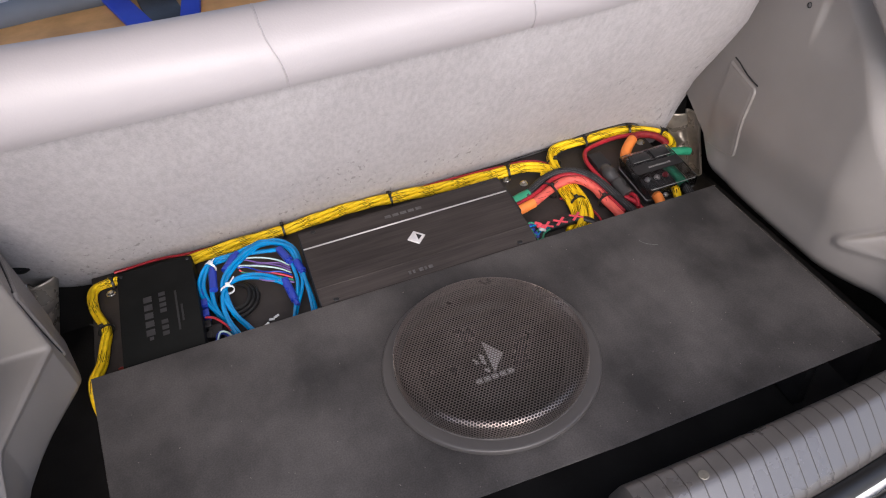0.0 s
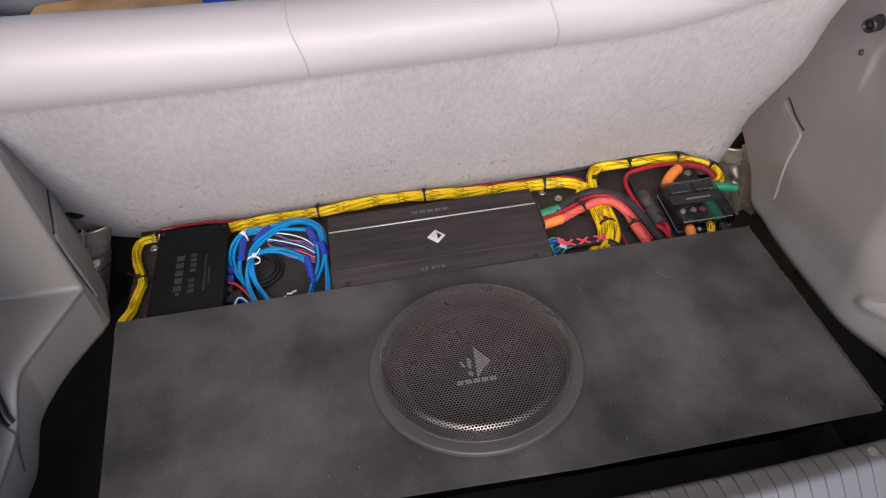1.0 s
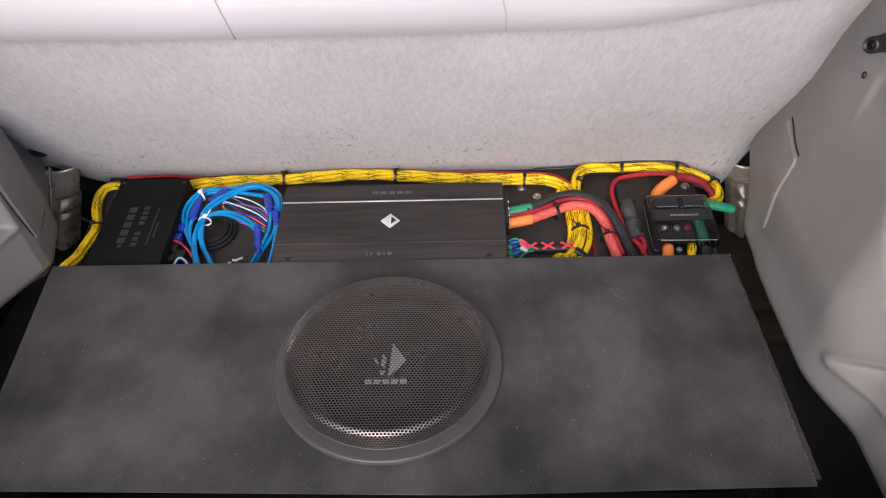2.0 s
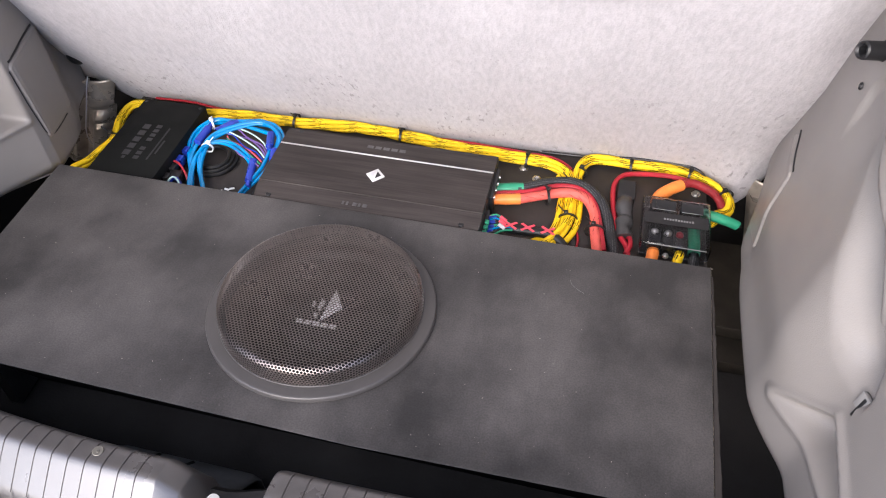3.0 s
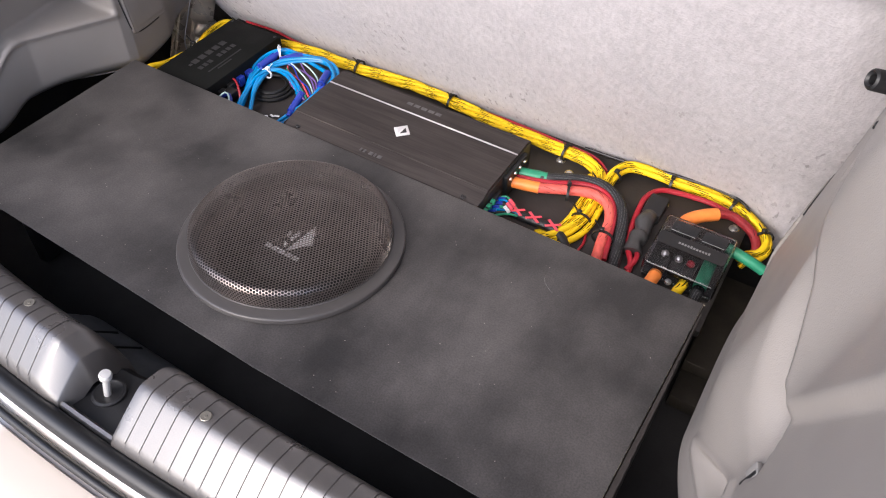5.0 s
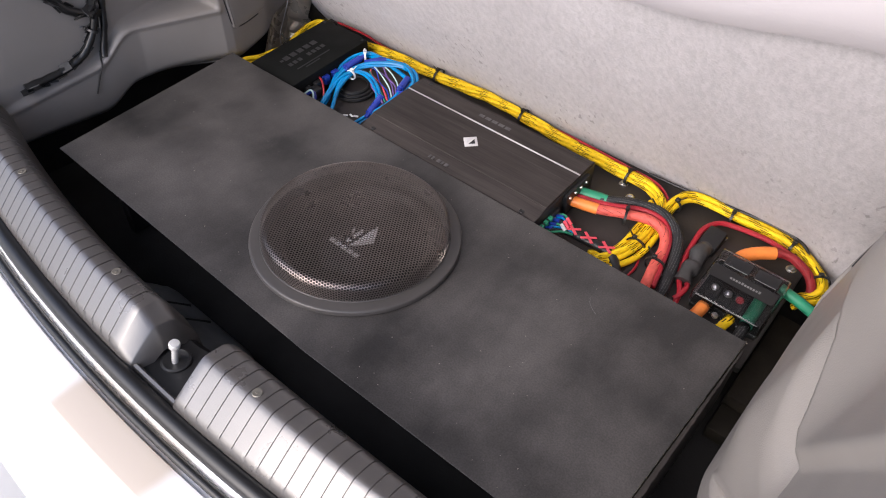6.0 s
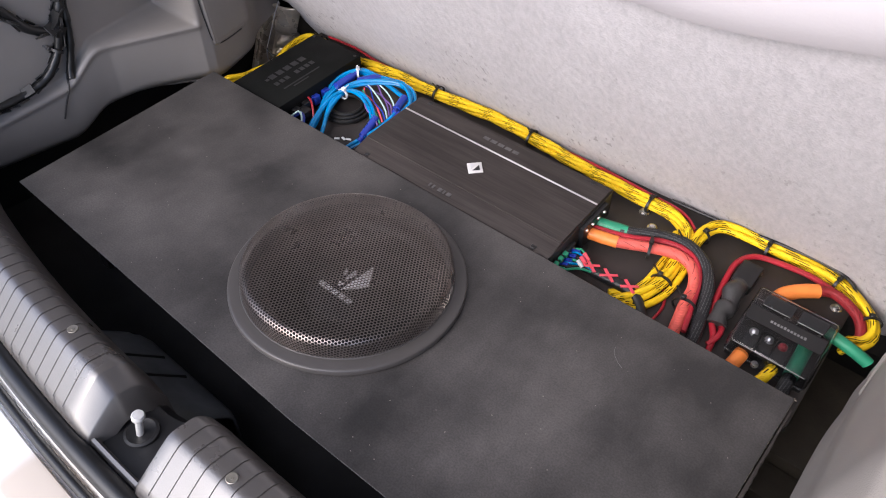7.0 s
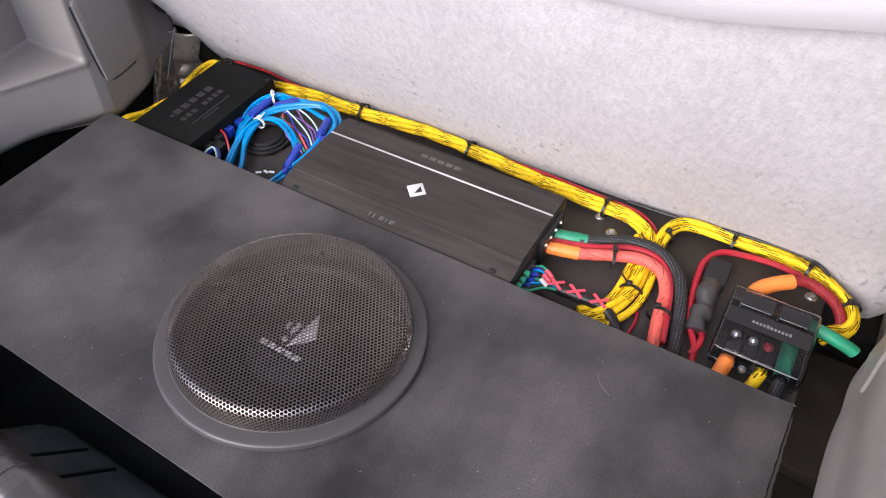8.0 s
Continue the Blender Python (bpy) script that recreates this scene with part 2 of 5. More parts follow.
M_LID = smoky()
M_SMOKE = plain("smoked_gloss_plastic", (0.014, 0.015, 0.017), 0.22, vary=0.1)


# ---- building helpers ----
def mesh_of(name, bm, mat, smooth=True):
    me = bpy.data.meshes.new(name)
    bm.normal_update()
    bm.to_mesh(me)
    bm.free()
    for mm in (mat if isinstance(mat, (list, tuple)) else [mat]):
        me.materials.append(mm)
    if smooth:
        me.polygons.foreach_set("use_smooth", [True] * len(me.polygons))
        me.set_sharp_from_angle(angle=radians(38 if smooth is True else smooth))
    me.update()
    return me


def thing(name, at, label, category, group="", kind=""):
    ob = new(name)
    ob.location = at
    ob.empty_display_size = 0.02
    return tagged(ob, label, category, group, kind)


def part(name, bm, mat, parent, label="", smooth=True):
    ob = new(name, mesh_of(name, bm, mat, smooth))
    ob.parent = parent
    if parent.data is None:
        ob.matrix_parent_inverse = Matrix.Translation(-parent.location)
    return tagged(ob, label)


def single(name, bm, mat, label, category, group="", kind="", smooth=True):
    return tagged(new(name, mesh_of(name, bm, mat, smooth)), label, category, group, kind)


def add_box(bm, x0, x1, y0, y1, z0, z1, bev=0.0, seg=2, m=None):
    r = bmesh.ops.create_cube(bm, size=1.0)
    vs = r["verts"]
    for v in vs:
        v.co = Vector((x0 + (v.co.x + 0.5) * (x1 - x0), y0 + (v.co.y + 0.5) * (y1 - y0), z0 + (v.co.z + 0.5) * (z1 - z0)))
    if bev:
        es = list({e for v in vs for e in v.link_edges})
        r2 = bmesh.ops.bevel(bm, geom=es, offset=bev, segments=seg, affect="EDGES", profile=0.5)
        vs = list({v for f in r2["faces"] for v in f.verts} | {v for v in vs if v.is_valid})
    if m is not None:
        bmesh.ops.transform(bm, matrix=m, verts=vs)
    return vs


def box_bm(*a, **k):
    bm = bmesh.new()
    add_box(bm, *a, **k)
    return bm


def prism(poly, z0, z1, bev=0.0):
    """Upright prism over a polygon of (x, y)."""
    bm = bmesh.new()
    f = bm.faces.new([bm.verts.new((x, y, z0)) for x, y in poly])
    r = bmesh.ops.extrude_face_region(bm, geom=[f])
    for v in r["geom"]:
        if isinstance(v, bmesh.types.BMVert):
            v.co.z = z1
    bmesh.ops.recalc_face_normals(bm, faces=bm.faces)
    if bev:
        bmesh.ops.bevel(bm, geom=list(bm.edges), offset=bev, segments=2, affect="EDGES", profile=0.5)
    return bm


def lathe(profile, at, seg=48, bm=None, turn=None):
    """Profile of (radius, height) turned about an upright axis through at."""
    bm = bm or bmesh.new()
    rings = []
    for r, z in profile:
        rings.append([bm.verts.new((r * math.cos(2 * math.pi * i / seg), r * math.sin(2 * math.pi * i / seg), z)) for i in range(seg)])
    for a, b in zip(rings, rings[1:]):
        for i in range(seg):
            j = (i + 1) % seg
            bm.faces.new((a[i], a[j], b[j], b[i]))
    vs = [v for r in rings for v in r]
    m = Matrix.Translation(at)
    if turn is not None:
        m = m @ turn
    bmesh.ops.transform(bm, matrix=m, verts=vs)
    return bm


def disc_screw(at, r, h, mat, parent, name="screw", tilt=None, label=""):
    bm = lathe([(0.0002, h), (r * 0.30, h), (r * 0.32, h * 0.55), (r * 0.55, h * 0.6), (r * 0.9, h * 0.75), (r, h * 0.35), (r, -0.001)], at, 16, turn=tilt)
    return part(name, bm, mat, parent, label)


def curve_points(pts, step=0.006):
    """Catmull-Rom through the points."""
    P = [Vector(p) for p in pts]
    P = [P[0] * 2 - P[1]] + P + [P[-1] * 2 - P[-2]]
    out = []
    for i in range(1, len(P) - 2):
        a, b, c, d = P[i - 1], P[i], P[i + 1], P[i + 2]
        n = max(2, int((c - b).length / step))
        for k in range(n):
            t = k / n
            out.append(0.5 * ((2 * b) + (c - a) * t + (2 * a - 5 * b + 4 * c - d) * t * t + (3 * b - a - 3 * c + d) * t ** 3))
    out.append(P[-2])
    return out


def frames_along(pts):
    res, up = [], Vector((0, 0, 1))
    for i, p in enumerate(pts):
        t = (pts[min(i + 1, len(pts) - 1)] - pts[max(i - 1, 0)]).normalized()
        side = t.cross(up)
        side = side.normalized() if side.length > 1e-4 else Vector((1, 0, 0))
        res.append((p, t, side, side.cross(t).normalized()))
    return res


def add_tube(bm, pts, r, seg=10, wob=0.0, flat=1.0):
    """A round cable along the points, with u along it in metres and v round it."""
    uvl = bm.loops.layers.uv.verify()
    fr = frames_along(pts)
    rings, us, u = [], [], 0.0
    for i, (p, t, s, n) in enumerate(fr):
        if i:
            u += (p - fr[i - 1][0]).length
        us.append(u)
        rr = r * (1 + wob * noise.noise(p * 90)) if wob else r
        rings.append([bm.verts.new(p + s * (rr * math.cos(2 * math.pi * k / seg)) + n * (flat * rr * math.sin(2 * math.pi * k / seg))) for k in range(seg)])
    for i in range(len(rings) - 1):
        for k in range(seg):
            j = (k + 1) % seg
            f = bm.faces.new((rings[i][k], rings[i + 1][k], rings[i + 1][j], rings[i][j]))
            for lp, (uu, vv) in zip(f.loops, ((us[i], k / seg), (us[i + 1], k / seg), (us[i + 1], (k + 1) / seg), (us[i], (k + 1) / seg))):
                lp[uvl].uv = (uu, vv)
    bm.faces.new(rings[0])
    bm.faces.new(list(reversed(rings[-1])))
    return bm


def tube(pts, r, step=0.006, seg=10, wob=0.0, flat=1.0):
    return add_tube(bmesh.new(), curve_points(pts, step), r, seg, wob, flat)


def bundle(pts, lanes, r, mat, parent, name="cable", twist=0.0, loose=0.0006, step=0.007):
    """Several cables side by side along one path; lanes are (sideways, up) in metres."""
    mid = frames_along(curve_points(pts, step))
    for k, (sx, sz) in enumerate(lanes):
        P = []
        for i, (p, t, s, n) in enumerate(mid):
            a = twist * i * step
            o = Vector((sx * math.cos(a) - sz * math.sin(a), sx * math.sin(a) + sz * math.cos(a)))
            j = loose * noise.noise(Vector((i * 0.13, k * 7.1, 3.0)))
            P.append(p + s * (o.x + j) + n * (o.y + j))
        bm = bmesh.new()
        add_tube(bm, P, r, 10)
        part(name, bm, mat, parent)


def tie_round(at, along, rx, rz, parent, mat=None, w=0.0035, name="cable_tie", head=True):
    """A cable tie round a bundle: a flat band and its head."""
    t = Vector(along).normalized()
    s = t.cross(Vector((0, 0, 1))).normalized()
    n = s.cross(t).normalized()
    bm = bmesh.new()
    seg, rows = 18, []
    for off, g in ((-w / 2, 1.0), (-w / 2, 1.14), (w / 2, 1.14), (w / 2, 1.0)):
        rows.append([bm.verts.new(Vector(at) + t * off + s * (rx * g * math.cos(2 * math.pi * k / seg)) + n * (rz * g * math.sin(2 * math.pi * k / seg))) for k in range(seg)])
    for i in range(4):
        a, b = rows[i], rows[(i + 1) % 4]
        for k in range(seg):
            j = (k + 1) % seg
            bm.faces.new((a[k], a[j], b[j], b[k]))
    if head:
        m = Matrix.Translation(Vector(at) + n * (rz * 1.2) + s * rx * 0.3) @ Matrix((s, t, n)).transposed().to_4x4()
        add_box(bm, -0.003, 0.003, -0.0028, 0.0028, -0.001, 0.0035, 0.0006, 1, m)
        m2 = m @ pose(0.004, 0, 0.004, 0, -50, 0)
        add_box(bm, -0.001, 0.011, -0.0012, 0.0012, -0.0005, 0.0005, 0, 1, m2)
    return part(name, bm, mat or M_BTIE, parent)


def ease(a, b, x):
    t = min(1.0, max(0.0, (x - a) / (b - a)))
    return t * t * (3 - 2 * t)


def sheet(rows):
    """A skin over rows of points of equal length."""
    bm = bmesh.new()
    vr = [[bm.verts.new(p) for p in row] for row in rows]
    for a, b in zip(vr, vr[1:]):
        for i in range(len(a) - 1):
            bm.faces.new((a[i], a[i + 1], b[i + 1], b[i]))
    return bm


def solid(ob, t, offset=-1):
    md = ob.modifiers.new("thickness", "SOLIDIFY")
    md.thickness, md.offset = t, offset
    return ob


def bars(spots, parent, mat, name="lettering", h=0.0004, turn=None):
    """Raised plain bars in place of print: (x0, x1, y0, y1, z) each."""
    bm = bmesh.new()
    for x0, x1, y0, y1, z in spots:
        add_box(bm, x0, x1, y0, y1, z, z + h)
    if turn is not None:
        bmesh.ops.transform(bm, matrix=turn, verts=bm.verts)
    return part(name, bm, mat, parent, smooth=False)


# ---- setting ----
ground = single("ground", sheet([[(x, y, -0.52) for x in (-60, -8, -2, 2, 8, 60)] for y in (-60, -8, -2, 0, 2, 8, 60)]), M_GROUND,
                "pale sunlit concrete ground under the open car", "ground", kind="structure")
floor = thing("floor", (0, -0.1, 0), "black carpeted trunk floor in deep shade", "floor", kind="structure")
part("floor_panel", box_bm(-0.66, 0.66, -0.44, 0.40, -0.03, 0.0, 0.004), M_CAVE, floor)
part("side_well", box_bm(-0.67, -0.645, -0.44, 0.40, 0.0, 0.50, 0.004), M_CAVE, floor)
part("side_well", box_bm(0.645, 0.67, -0.44, 0.40, 0.0, 0.50, 0.004), M_CAVE, floor)
part("rear_well", box_bm(-0.645, 0.645, -0.44, -0.425, 0.0, 0.16, 0.003), M_CAVE, floor)
part("front_well", box_bm(-0.645, 0.645, 0.33, 0.345, 0.0, 0.40, 0.003), M_CAVE, floor)

# unseen roof, added to keep light from the front off the trunk
ceiling = single("ceiling", box_bm(-0.70, 0.70, 0.02, 2.0, 1.02, 1.06, 0.01), M_HEAD, "unseen plain grey cloth headliner added to stop light from the front", "ceiling", kind="structure")
# raised tailgate out of view; length and tone set to darken light from overhead
tailgate = single("ceiling_tailgate", box_bm(-0.62, 0.62, -0.92, 0.0, 0.0, 0.04, 0.01, m=pose(0, 0.02, 1.04, -22, 0, 0)), M_LINING, "unseen grey lining of the raised tailgate, sized to shade the trunk", "tailgate", kind="structure")
# plain cabin walls, added to block light that would come from ahead
cabin = thing("wall_cabin", (0, 1.2, 0), "plain grey cabin lining added to stop light from the front", "cabin wall", kind="structure")
part("front_lining", box_bm(-0.70, 0.70, 1.9, 1.94, 0.0, 0.62, 0.01), M_HEAD, cabin)
part("side_lining", box_bm(-0.70, -0.672, 0.3, 1.9, 0.0, 0.52, 0.005), M_HEAD, cabin)
part("side_lining", box_bm(0.672, 0.70, 0.3, 1.9, 0.0, 0.52, 0.005), M_HEAD, cabin)
part("cabin_floor", box_bm(-0.67, 0.67, 0.41, 1.9, -0.02, 0.02, 0.002), M_HEAD, cabin)


# side trims: inner skin as a depth over length (y) and height (z)
def right_x(y, z):
    x = 0.474 + 0.13 * (z - 0.2) + 0.1 * (y + math.sqrt(y * y + 0.0016))
    x += 0.038 * ease(0.0, 0.105, -0.160 - y) + 0.011 * (1 - ease(0.215, 0.30, z)) * ease(-0.24, -0.16, y) * (1 - 0.4 * ease(0.02, 0.07, y))
    # two creases run back from the foot of the fold, with a hollow between them
    away = max(0.0, -0.182 - y)
    upper, lower = min(0.222 + 0.87 * away, 0.306 - 0.2 * away), 0.222 + 0.20 * away
    begun = ease(0.0, 0.02, away)
    x -= begun * (0.0040 * math.exp(-((z - upper) / 0.006) ** 2) + 0.0045 * math.exp(-((z - lower) / 0.008) ** 2))
    x += 0.024 * ease(0.0, 0.012, upper - z) * ease(-0.002, 0.022, z - lower) * ease(0.005, 0.08, away)
    # a slanting channel with a soft near side, a crisp rib on its far side and a rounded foot
    mid = -0.245 + 0.66 * max(0.0, z - 0.335) + 0.6 * max(0.0, z - 0.45)
    d = (y - mid) * 0.80
    held = ease(0.312, 0.350, z) * (1 - ease(0.48, 0.56, z))
    x += 0.017 * held * (1 - ease(0.002, 0.032, d)) * ease(0.0, 0.010, d + 0.026)
    # the panel behind the channel stands proud, with a rounded edge and foot
    line = 0.385 + 1.75 * max(0.0, -0.255 - y)
    x -= 0.013 * ease(0.018, 0.028, -d) * ease(-0.012, 0.010, z - line) * (1 - ease(0.52, 0.62, z))
    # a shallow recess with a rounded upper corner
    a, b = 0.032 - (-0.047 - y), 0.032 - (0.511 - z)
    d = 0.032 - (math.hypot(a, b) if a > 0 and b > 0 else max(a, b))
    x += 0.006 * ease(0.0, 0.007, d) * ease(0.425, 0.475, z) * (1 - ease(0.095, 0.135, -y))
    x += 0.05 * ease(0.0, 1.0, (z - 0.60) / 0.06)
    low = max(0.0, 0.190 - z)
    return x + 26 * low * low


def left_lip(y):
    """Height of the pocket's lip along the left trim."""
    return 0.267 - 0.040 * ease(0.130, 0.196, -y) - 0.17 * max(0.0, -0.19 - y)


def left_x(y, z):
    x = 0.471 + 0.06 * (z - 0.265) + 0.30 * max(0.0, y - 0.02) + 0.018 * ease(0.10, 0.155, y)
    x += 0.33 * min(max(0.0, 0.004 - y), 0.124) + 0.12 * max(0.0, -0.12 - y)
    lip = left_lip(y)
    back = 0.566 - 0.26 * min(max(0.0, -y), 0.15) + 0.05 * max(0.0, -0.15 - y) + 0.05 * max(0.0, z - 0.27)
    open_in = ease(0.0035, 0.010, 0.006 - y) * ease(0.0, 0.010, z - lip)
    ramp_in = min(1.0, max(0.0, (0.0015 - y) / 0.010))
    x += (max(x, back) - x) * open_in * ramp_in
    x -= 0.003 * math.exp(-((z - lip + 0.002) / 0.005) ** 2) * ease(-0.01, 0.0, -y)
    x -= 0.002 * math.exp(-((y - 0.006) / 0.005) ** 2) * ease(0.255, 0.27, z)
    under = min(1.0, max(0.0, (lip - z) / 0.10))
    x += 0.014 * under ** 2 * ease(-0.03, 0.07, -y)
    foot = 0.194 - 0.010 * ease(0.0, 0.04, y) - 0.008 * ease(0.08, 0.14, -y) - 0.030 * ease(0.13, 0.20, -y)
    low = max(0.0, foot - z)
    return -(x + 38 * low * low)


def skin(fx, front, back, z0, z1, ny, nz, push=0.0):
    rows = []
    for j in range(nz + 1):
        z = z0 + (z1 - z0) * j / nz
        a, b, mid, tail = back(z), front(z), 0.03, 30
        ys = [a + (mid - a) * i / (ny - tail) for i in range(ny - tail)] + [mid + (b - mid) * i / tail for i in range(tail + 1)]
        rows.append([(fx(y, z) + push, y, z) for y in ys])
    return sheet(rows)


def flap_panel(fx, corners, side):
    """A thin cover with rounded corners, set just proud of the trim's skin; corners as (y, z)."""
    n = 90
    rows = []
    (y00, z00), (y10, z10), (y11, z11), (y01, z01) = corners
    wide, high, rad = 0.075, 0.122, 0.010
    for j in range(n + 1):
        v = j / n
        row = []
        for i in range(n + 1):
            u = i / n
            y = (1 - u) * ((1 - v) * y00 + v * y01) + u * ((1 - v) * y10 + v * y11)
            z = (1 - u) * ((1 - v) * z00 + v * z01) + u * ((1 - v) * z10 + v * z11)
            a, b = rad - u * wide, rad - min(v, 1 - v) * high
            d = rad - (math.hypot(a, b) if a > 0 and b > 0 else max(a, b))
            lift = 0.0044 * ease(0.0005, 0.0045, d) - 0.0007 * math.exp(-((d - 0.006) / 0.002) ** 2) - 0.0012
            row.append((fx(y, z) - side * lift, y, z))
        rows.append(row)
    return sheet(rows)


wall_right = thing("wall_right", (0.55, -0.1, 0.15), "moulded grey plastic trunk side trim with an access flap", "trunk trim", kind="structure")
solid(part("trim_panel", skin(right_x, lambda z: min(0.20, max(0.068 + 1.1 * (z - 0.18), 0.101 + 2.8 * (z - 0.213))), lambda z: -0.47, 0.160, 0.66, 230, 190), M_TRIM, wall_right, smooth=88), 0.003, 1)
part("access_flap", flap_panel(right_x, [(0.017, 0.2215), (0.087, 0.208), (0.081, 0.354), (0.0055, 0.3455)], 1), M_TRIM, wall_right)
# no recess here: a black tube gives the gap its shade
part("finger_gap_shade", tube([(right_x(y, z) - 0.0004, y, z) for y, z in ((0.009, 0.3485), (0.024, 0.3495), (0.042, 0.3520), (0.062, 0.3570), (0.076, 0.3590))], 0.0011, 0.005, 8), M_BLACK, wall_right, "dark strip standing in for the shade in the gap above the flap")
aim = Vector((-0.026, -0.016, 0.006)).to_track_quat("Z", "Y").to_matrix().to_4x4()
hook = lathe([(0.0002, 0.020), (0.0036, 0.0205), (0.0042, 0.0285), (0.0062, 0.0305), (0.0078, 0.0290), (0.0082, 0.0260), (0.0082, 0.004), (0.0095, 0.001), (0.0095, -0.004)], (0.5165, -0.0345, 0.5135), 24, turn=aim)
part("hook", hook, M_BLACK, wall_right, "small black plastic parcel shelf peg")
part("screw_hole", lathe([(0.0002, -0.001), (0.0026, -0.001), (0.0032, 0.0010), (0.0038, 0.0)], (right_x(-0.029, 0.4755) - 0.0008, -0.029, 0.4755), 14, turn=Euler((0, radians(-82), 0)).to_matrix().to_4x4()), M_BLACK, wall_right)
part("clip", box_bm(-0.0025, 0.0025, -0.006, 0.006, -0.008, 0.008, 0.0012, m=pose(right_x(-0.266, 0.321) + 0.0005, -0.266, 0.321, 0, 12, 18)), M_CLIP, wall_right, "pale plastic trim clip")
part("clip_slot", box_bm(-0.0022, 0.0022, -0.0018, 0.0018, -0.011, 0.011, 0.0008, m=pose(right_x(-0.268, 0.316) + 0.002, -0.268, 0.316, 0, 12, 18)), M_BLACK, wall_right)

wall_left = thing("wall_left", (-0.55, -0.1, 0.15), "moulded grey plastic trunk side trim with a stepped pocket", "trunk trim", kind="structure")
solid(part("trim_panel", skin(left_x, lambda z: min(0.21, 0.030 + 5.6 * (z - 0.168)), lambda z: -0.40, 0.140, 0.60, 230, 200), M_TRIM, wall_left, smooth=88), 0.003, -1)
part("access_flap", flap_panel(left_x, [(0.0205, 0.2225), (0.112, 0.2225), (0.105, 0.356), (0.0085, 0.347)], -1), M_TRIM, wall_left)
# black tube on the skin draws the shade of the flap's joint
part("flap_gap_shade", tube([(left_x(y, z) - 0.0001, y, z) for y, z in ((0.010, 0.338), (0.012, 0.315), (0.0145, 0.285), (0.018, 0.257), (0.0205, 0.240), (0.026, 0.2300), (0.036, 0.2245), (0.050, 0.2225), (0.068, 0.2220), (0.090, 0.2225))], 0.0011, 0.004, 8), M_BLACK, wall_left, "dark strip standing in for the shade in the gap round the flap")

# shade above the left flap, likewise laid on as a black tube
part("finger_gap_shade", tube([(left_x(y, z) + 0.0004, y, z) for y, z in ((0.016, 0.348), (0.040, 0.351), (0.068, 0.355), (0.100, 0.358))], 0.0015, 0.005, 8), M_BLACK, wall_left, "dark strip standing in for the shade in the gap above the flap")


# plain unseen rear pillars above the side trims, added to shade the seat ends
for wall, sx in ((wall_left, -1), (wall_right, 1)):
    part("shading_pillar", prism([(sx * 0.585, -0.40), (sx * 0.63, -0.40), (sx * 0.66, 0.26), (sx * 0.615, 0.26)][::sx], 0.62, 1.035, 0.006), M_TRIM, wall, "unseen plain grey pillar added to shade the seat end")


# rear seat back: one profile along the car's width
def seat_profile():
    p = [(0.305, 0.140), (0.270, 0.138), (0.249, 0.146), (0.236, 0.163)]
    for k in range(13):
        t = k / 12
        p.append((0.221 - 0.215 * t - 0.008 * math.sin(math.pi * t), 0.188 + 0.336 * t))
    roll = []
    for k in range(15):
        a = radians(226 - 196 * k / 14)
        roll.append((0.032 + 0.047 * math.cos(a), 0.554 + 0.049 * math.sin(a)))
    return p, [p[-1]] + roll + [(0.075, 0.55), (0.085, 0.40), (0.30, 0.30)]


def swept(profile, xs, corner=None):
    rows = []
    for y, z in profile:
        rows.append([(x, y + (corner(x, y, z)[0] if corner else 0), z + (corner(x, y, z)[1] if corner else 0)) for x in xs])
    return sheet(rows)


def seat_shape(x, y, z):
    e = ease(0.44, 0.60, abs(x))
    w = 0.004 * noise.noise(Vector((x * 5, z * 6, 1.0)))
    near_foot = 1 - ease(0.16, 0.28, z)
    lowend = (0.03 * e if x < 0 else 0.05 * ease(0.515, 0.56, x)) * near_foot
    belly = math.exp(-((x - 0.500) / 0.040) ** 2) * near_foot
    lift = (0.010 * ease(0.25, 0.5, -x) + 0.046 * ease(0.22, 0.48, x)) * ease(0.44, 0.53, z)
    dip = 0.010 * ease(-0.42, -0.05, x) * (1 - ease(0.08, 0.30, x)) * ease(0.545, 0.60, z)
    back = 0.018 * ease(0.46, 0.53, x) * ease(0.41, 0.48, z)
    return 0.03 * e * e + w + back - 0.62 * lift - 0.022 * belly, lowend * 0.6 + lift - dip - 0.020 * belly


low_p, roll_p = seat_profile()
XS = [-0.64 + 1.28 * i / 120 for i in range(121)]
seat = thing("rear_seat_back", (0, 0.2, 0.14), "rear seat back in worn grey cloth with pale vinyl top", "car seat")
part("cloth_back", swept(low_p, XS, seat_shape), M_CLOTH, seat, "worn light grey cloth")
part("vinyl_top", swept(roll_p, XS, seat_shape), M_VINYL, seat, "pale glossy vinyl roll")
for sx in (-0.128, 0.148):
    q = [(sx - 0.013 * ease(0.53, 0.60, z), y + seat_shape(sx, y, z)[0] - 0.0006, z + seat_shape(sx, y, z)[1] + 0.0004) for y, z in roll_p[:13]]
    part("seam", tube(q, 0.0009, 0.006, 6), M_VINYL, seat)
q = [(x, roll_p[0][0] + seat_shape(x, *roll_p[0])[0] - 0.0005, roll_p[0][1] + seat_shape(x, *roll_p[0])[1]) for x in XS[::3]]
part("edge_seam", tube(q, 0.0006, 0.012, 6), M_VINYL, seat)
bm = lathe([(0.0002, 0.003), (0.006, 0.004), (0.011, 0.002), (0.013, 0.0)], (-0.517, 0.1735, 0.265), 16, turn=Euler((radians(110), 0, 0)).to_matrix().to_4x4())
part("latch_hole", bm, M_BLACK, seat, "dark torn latch opening")

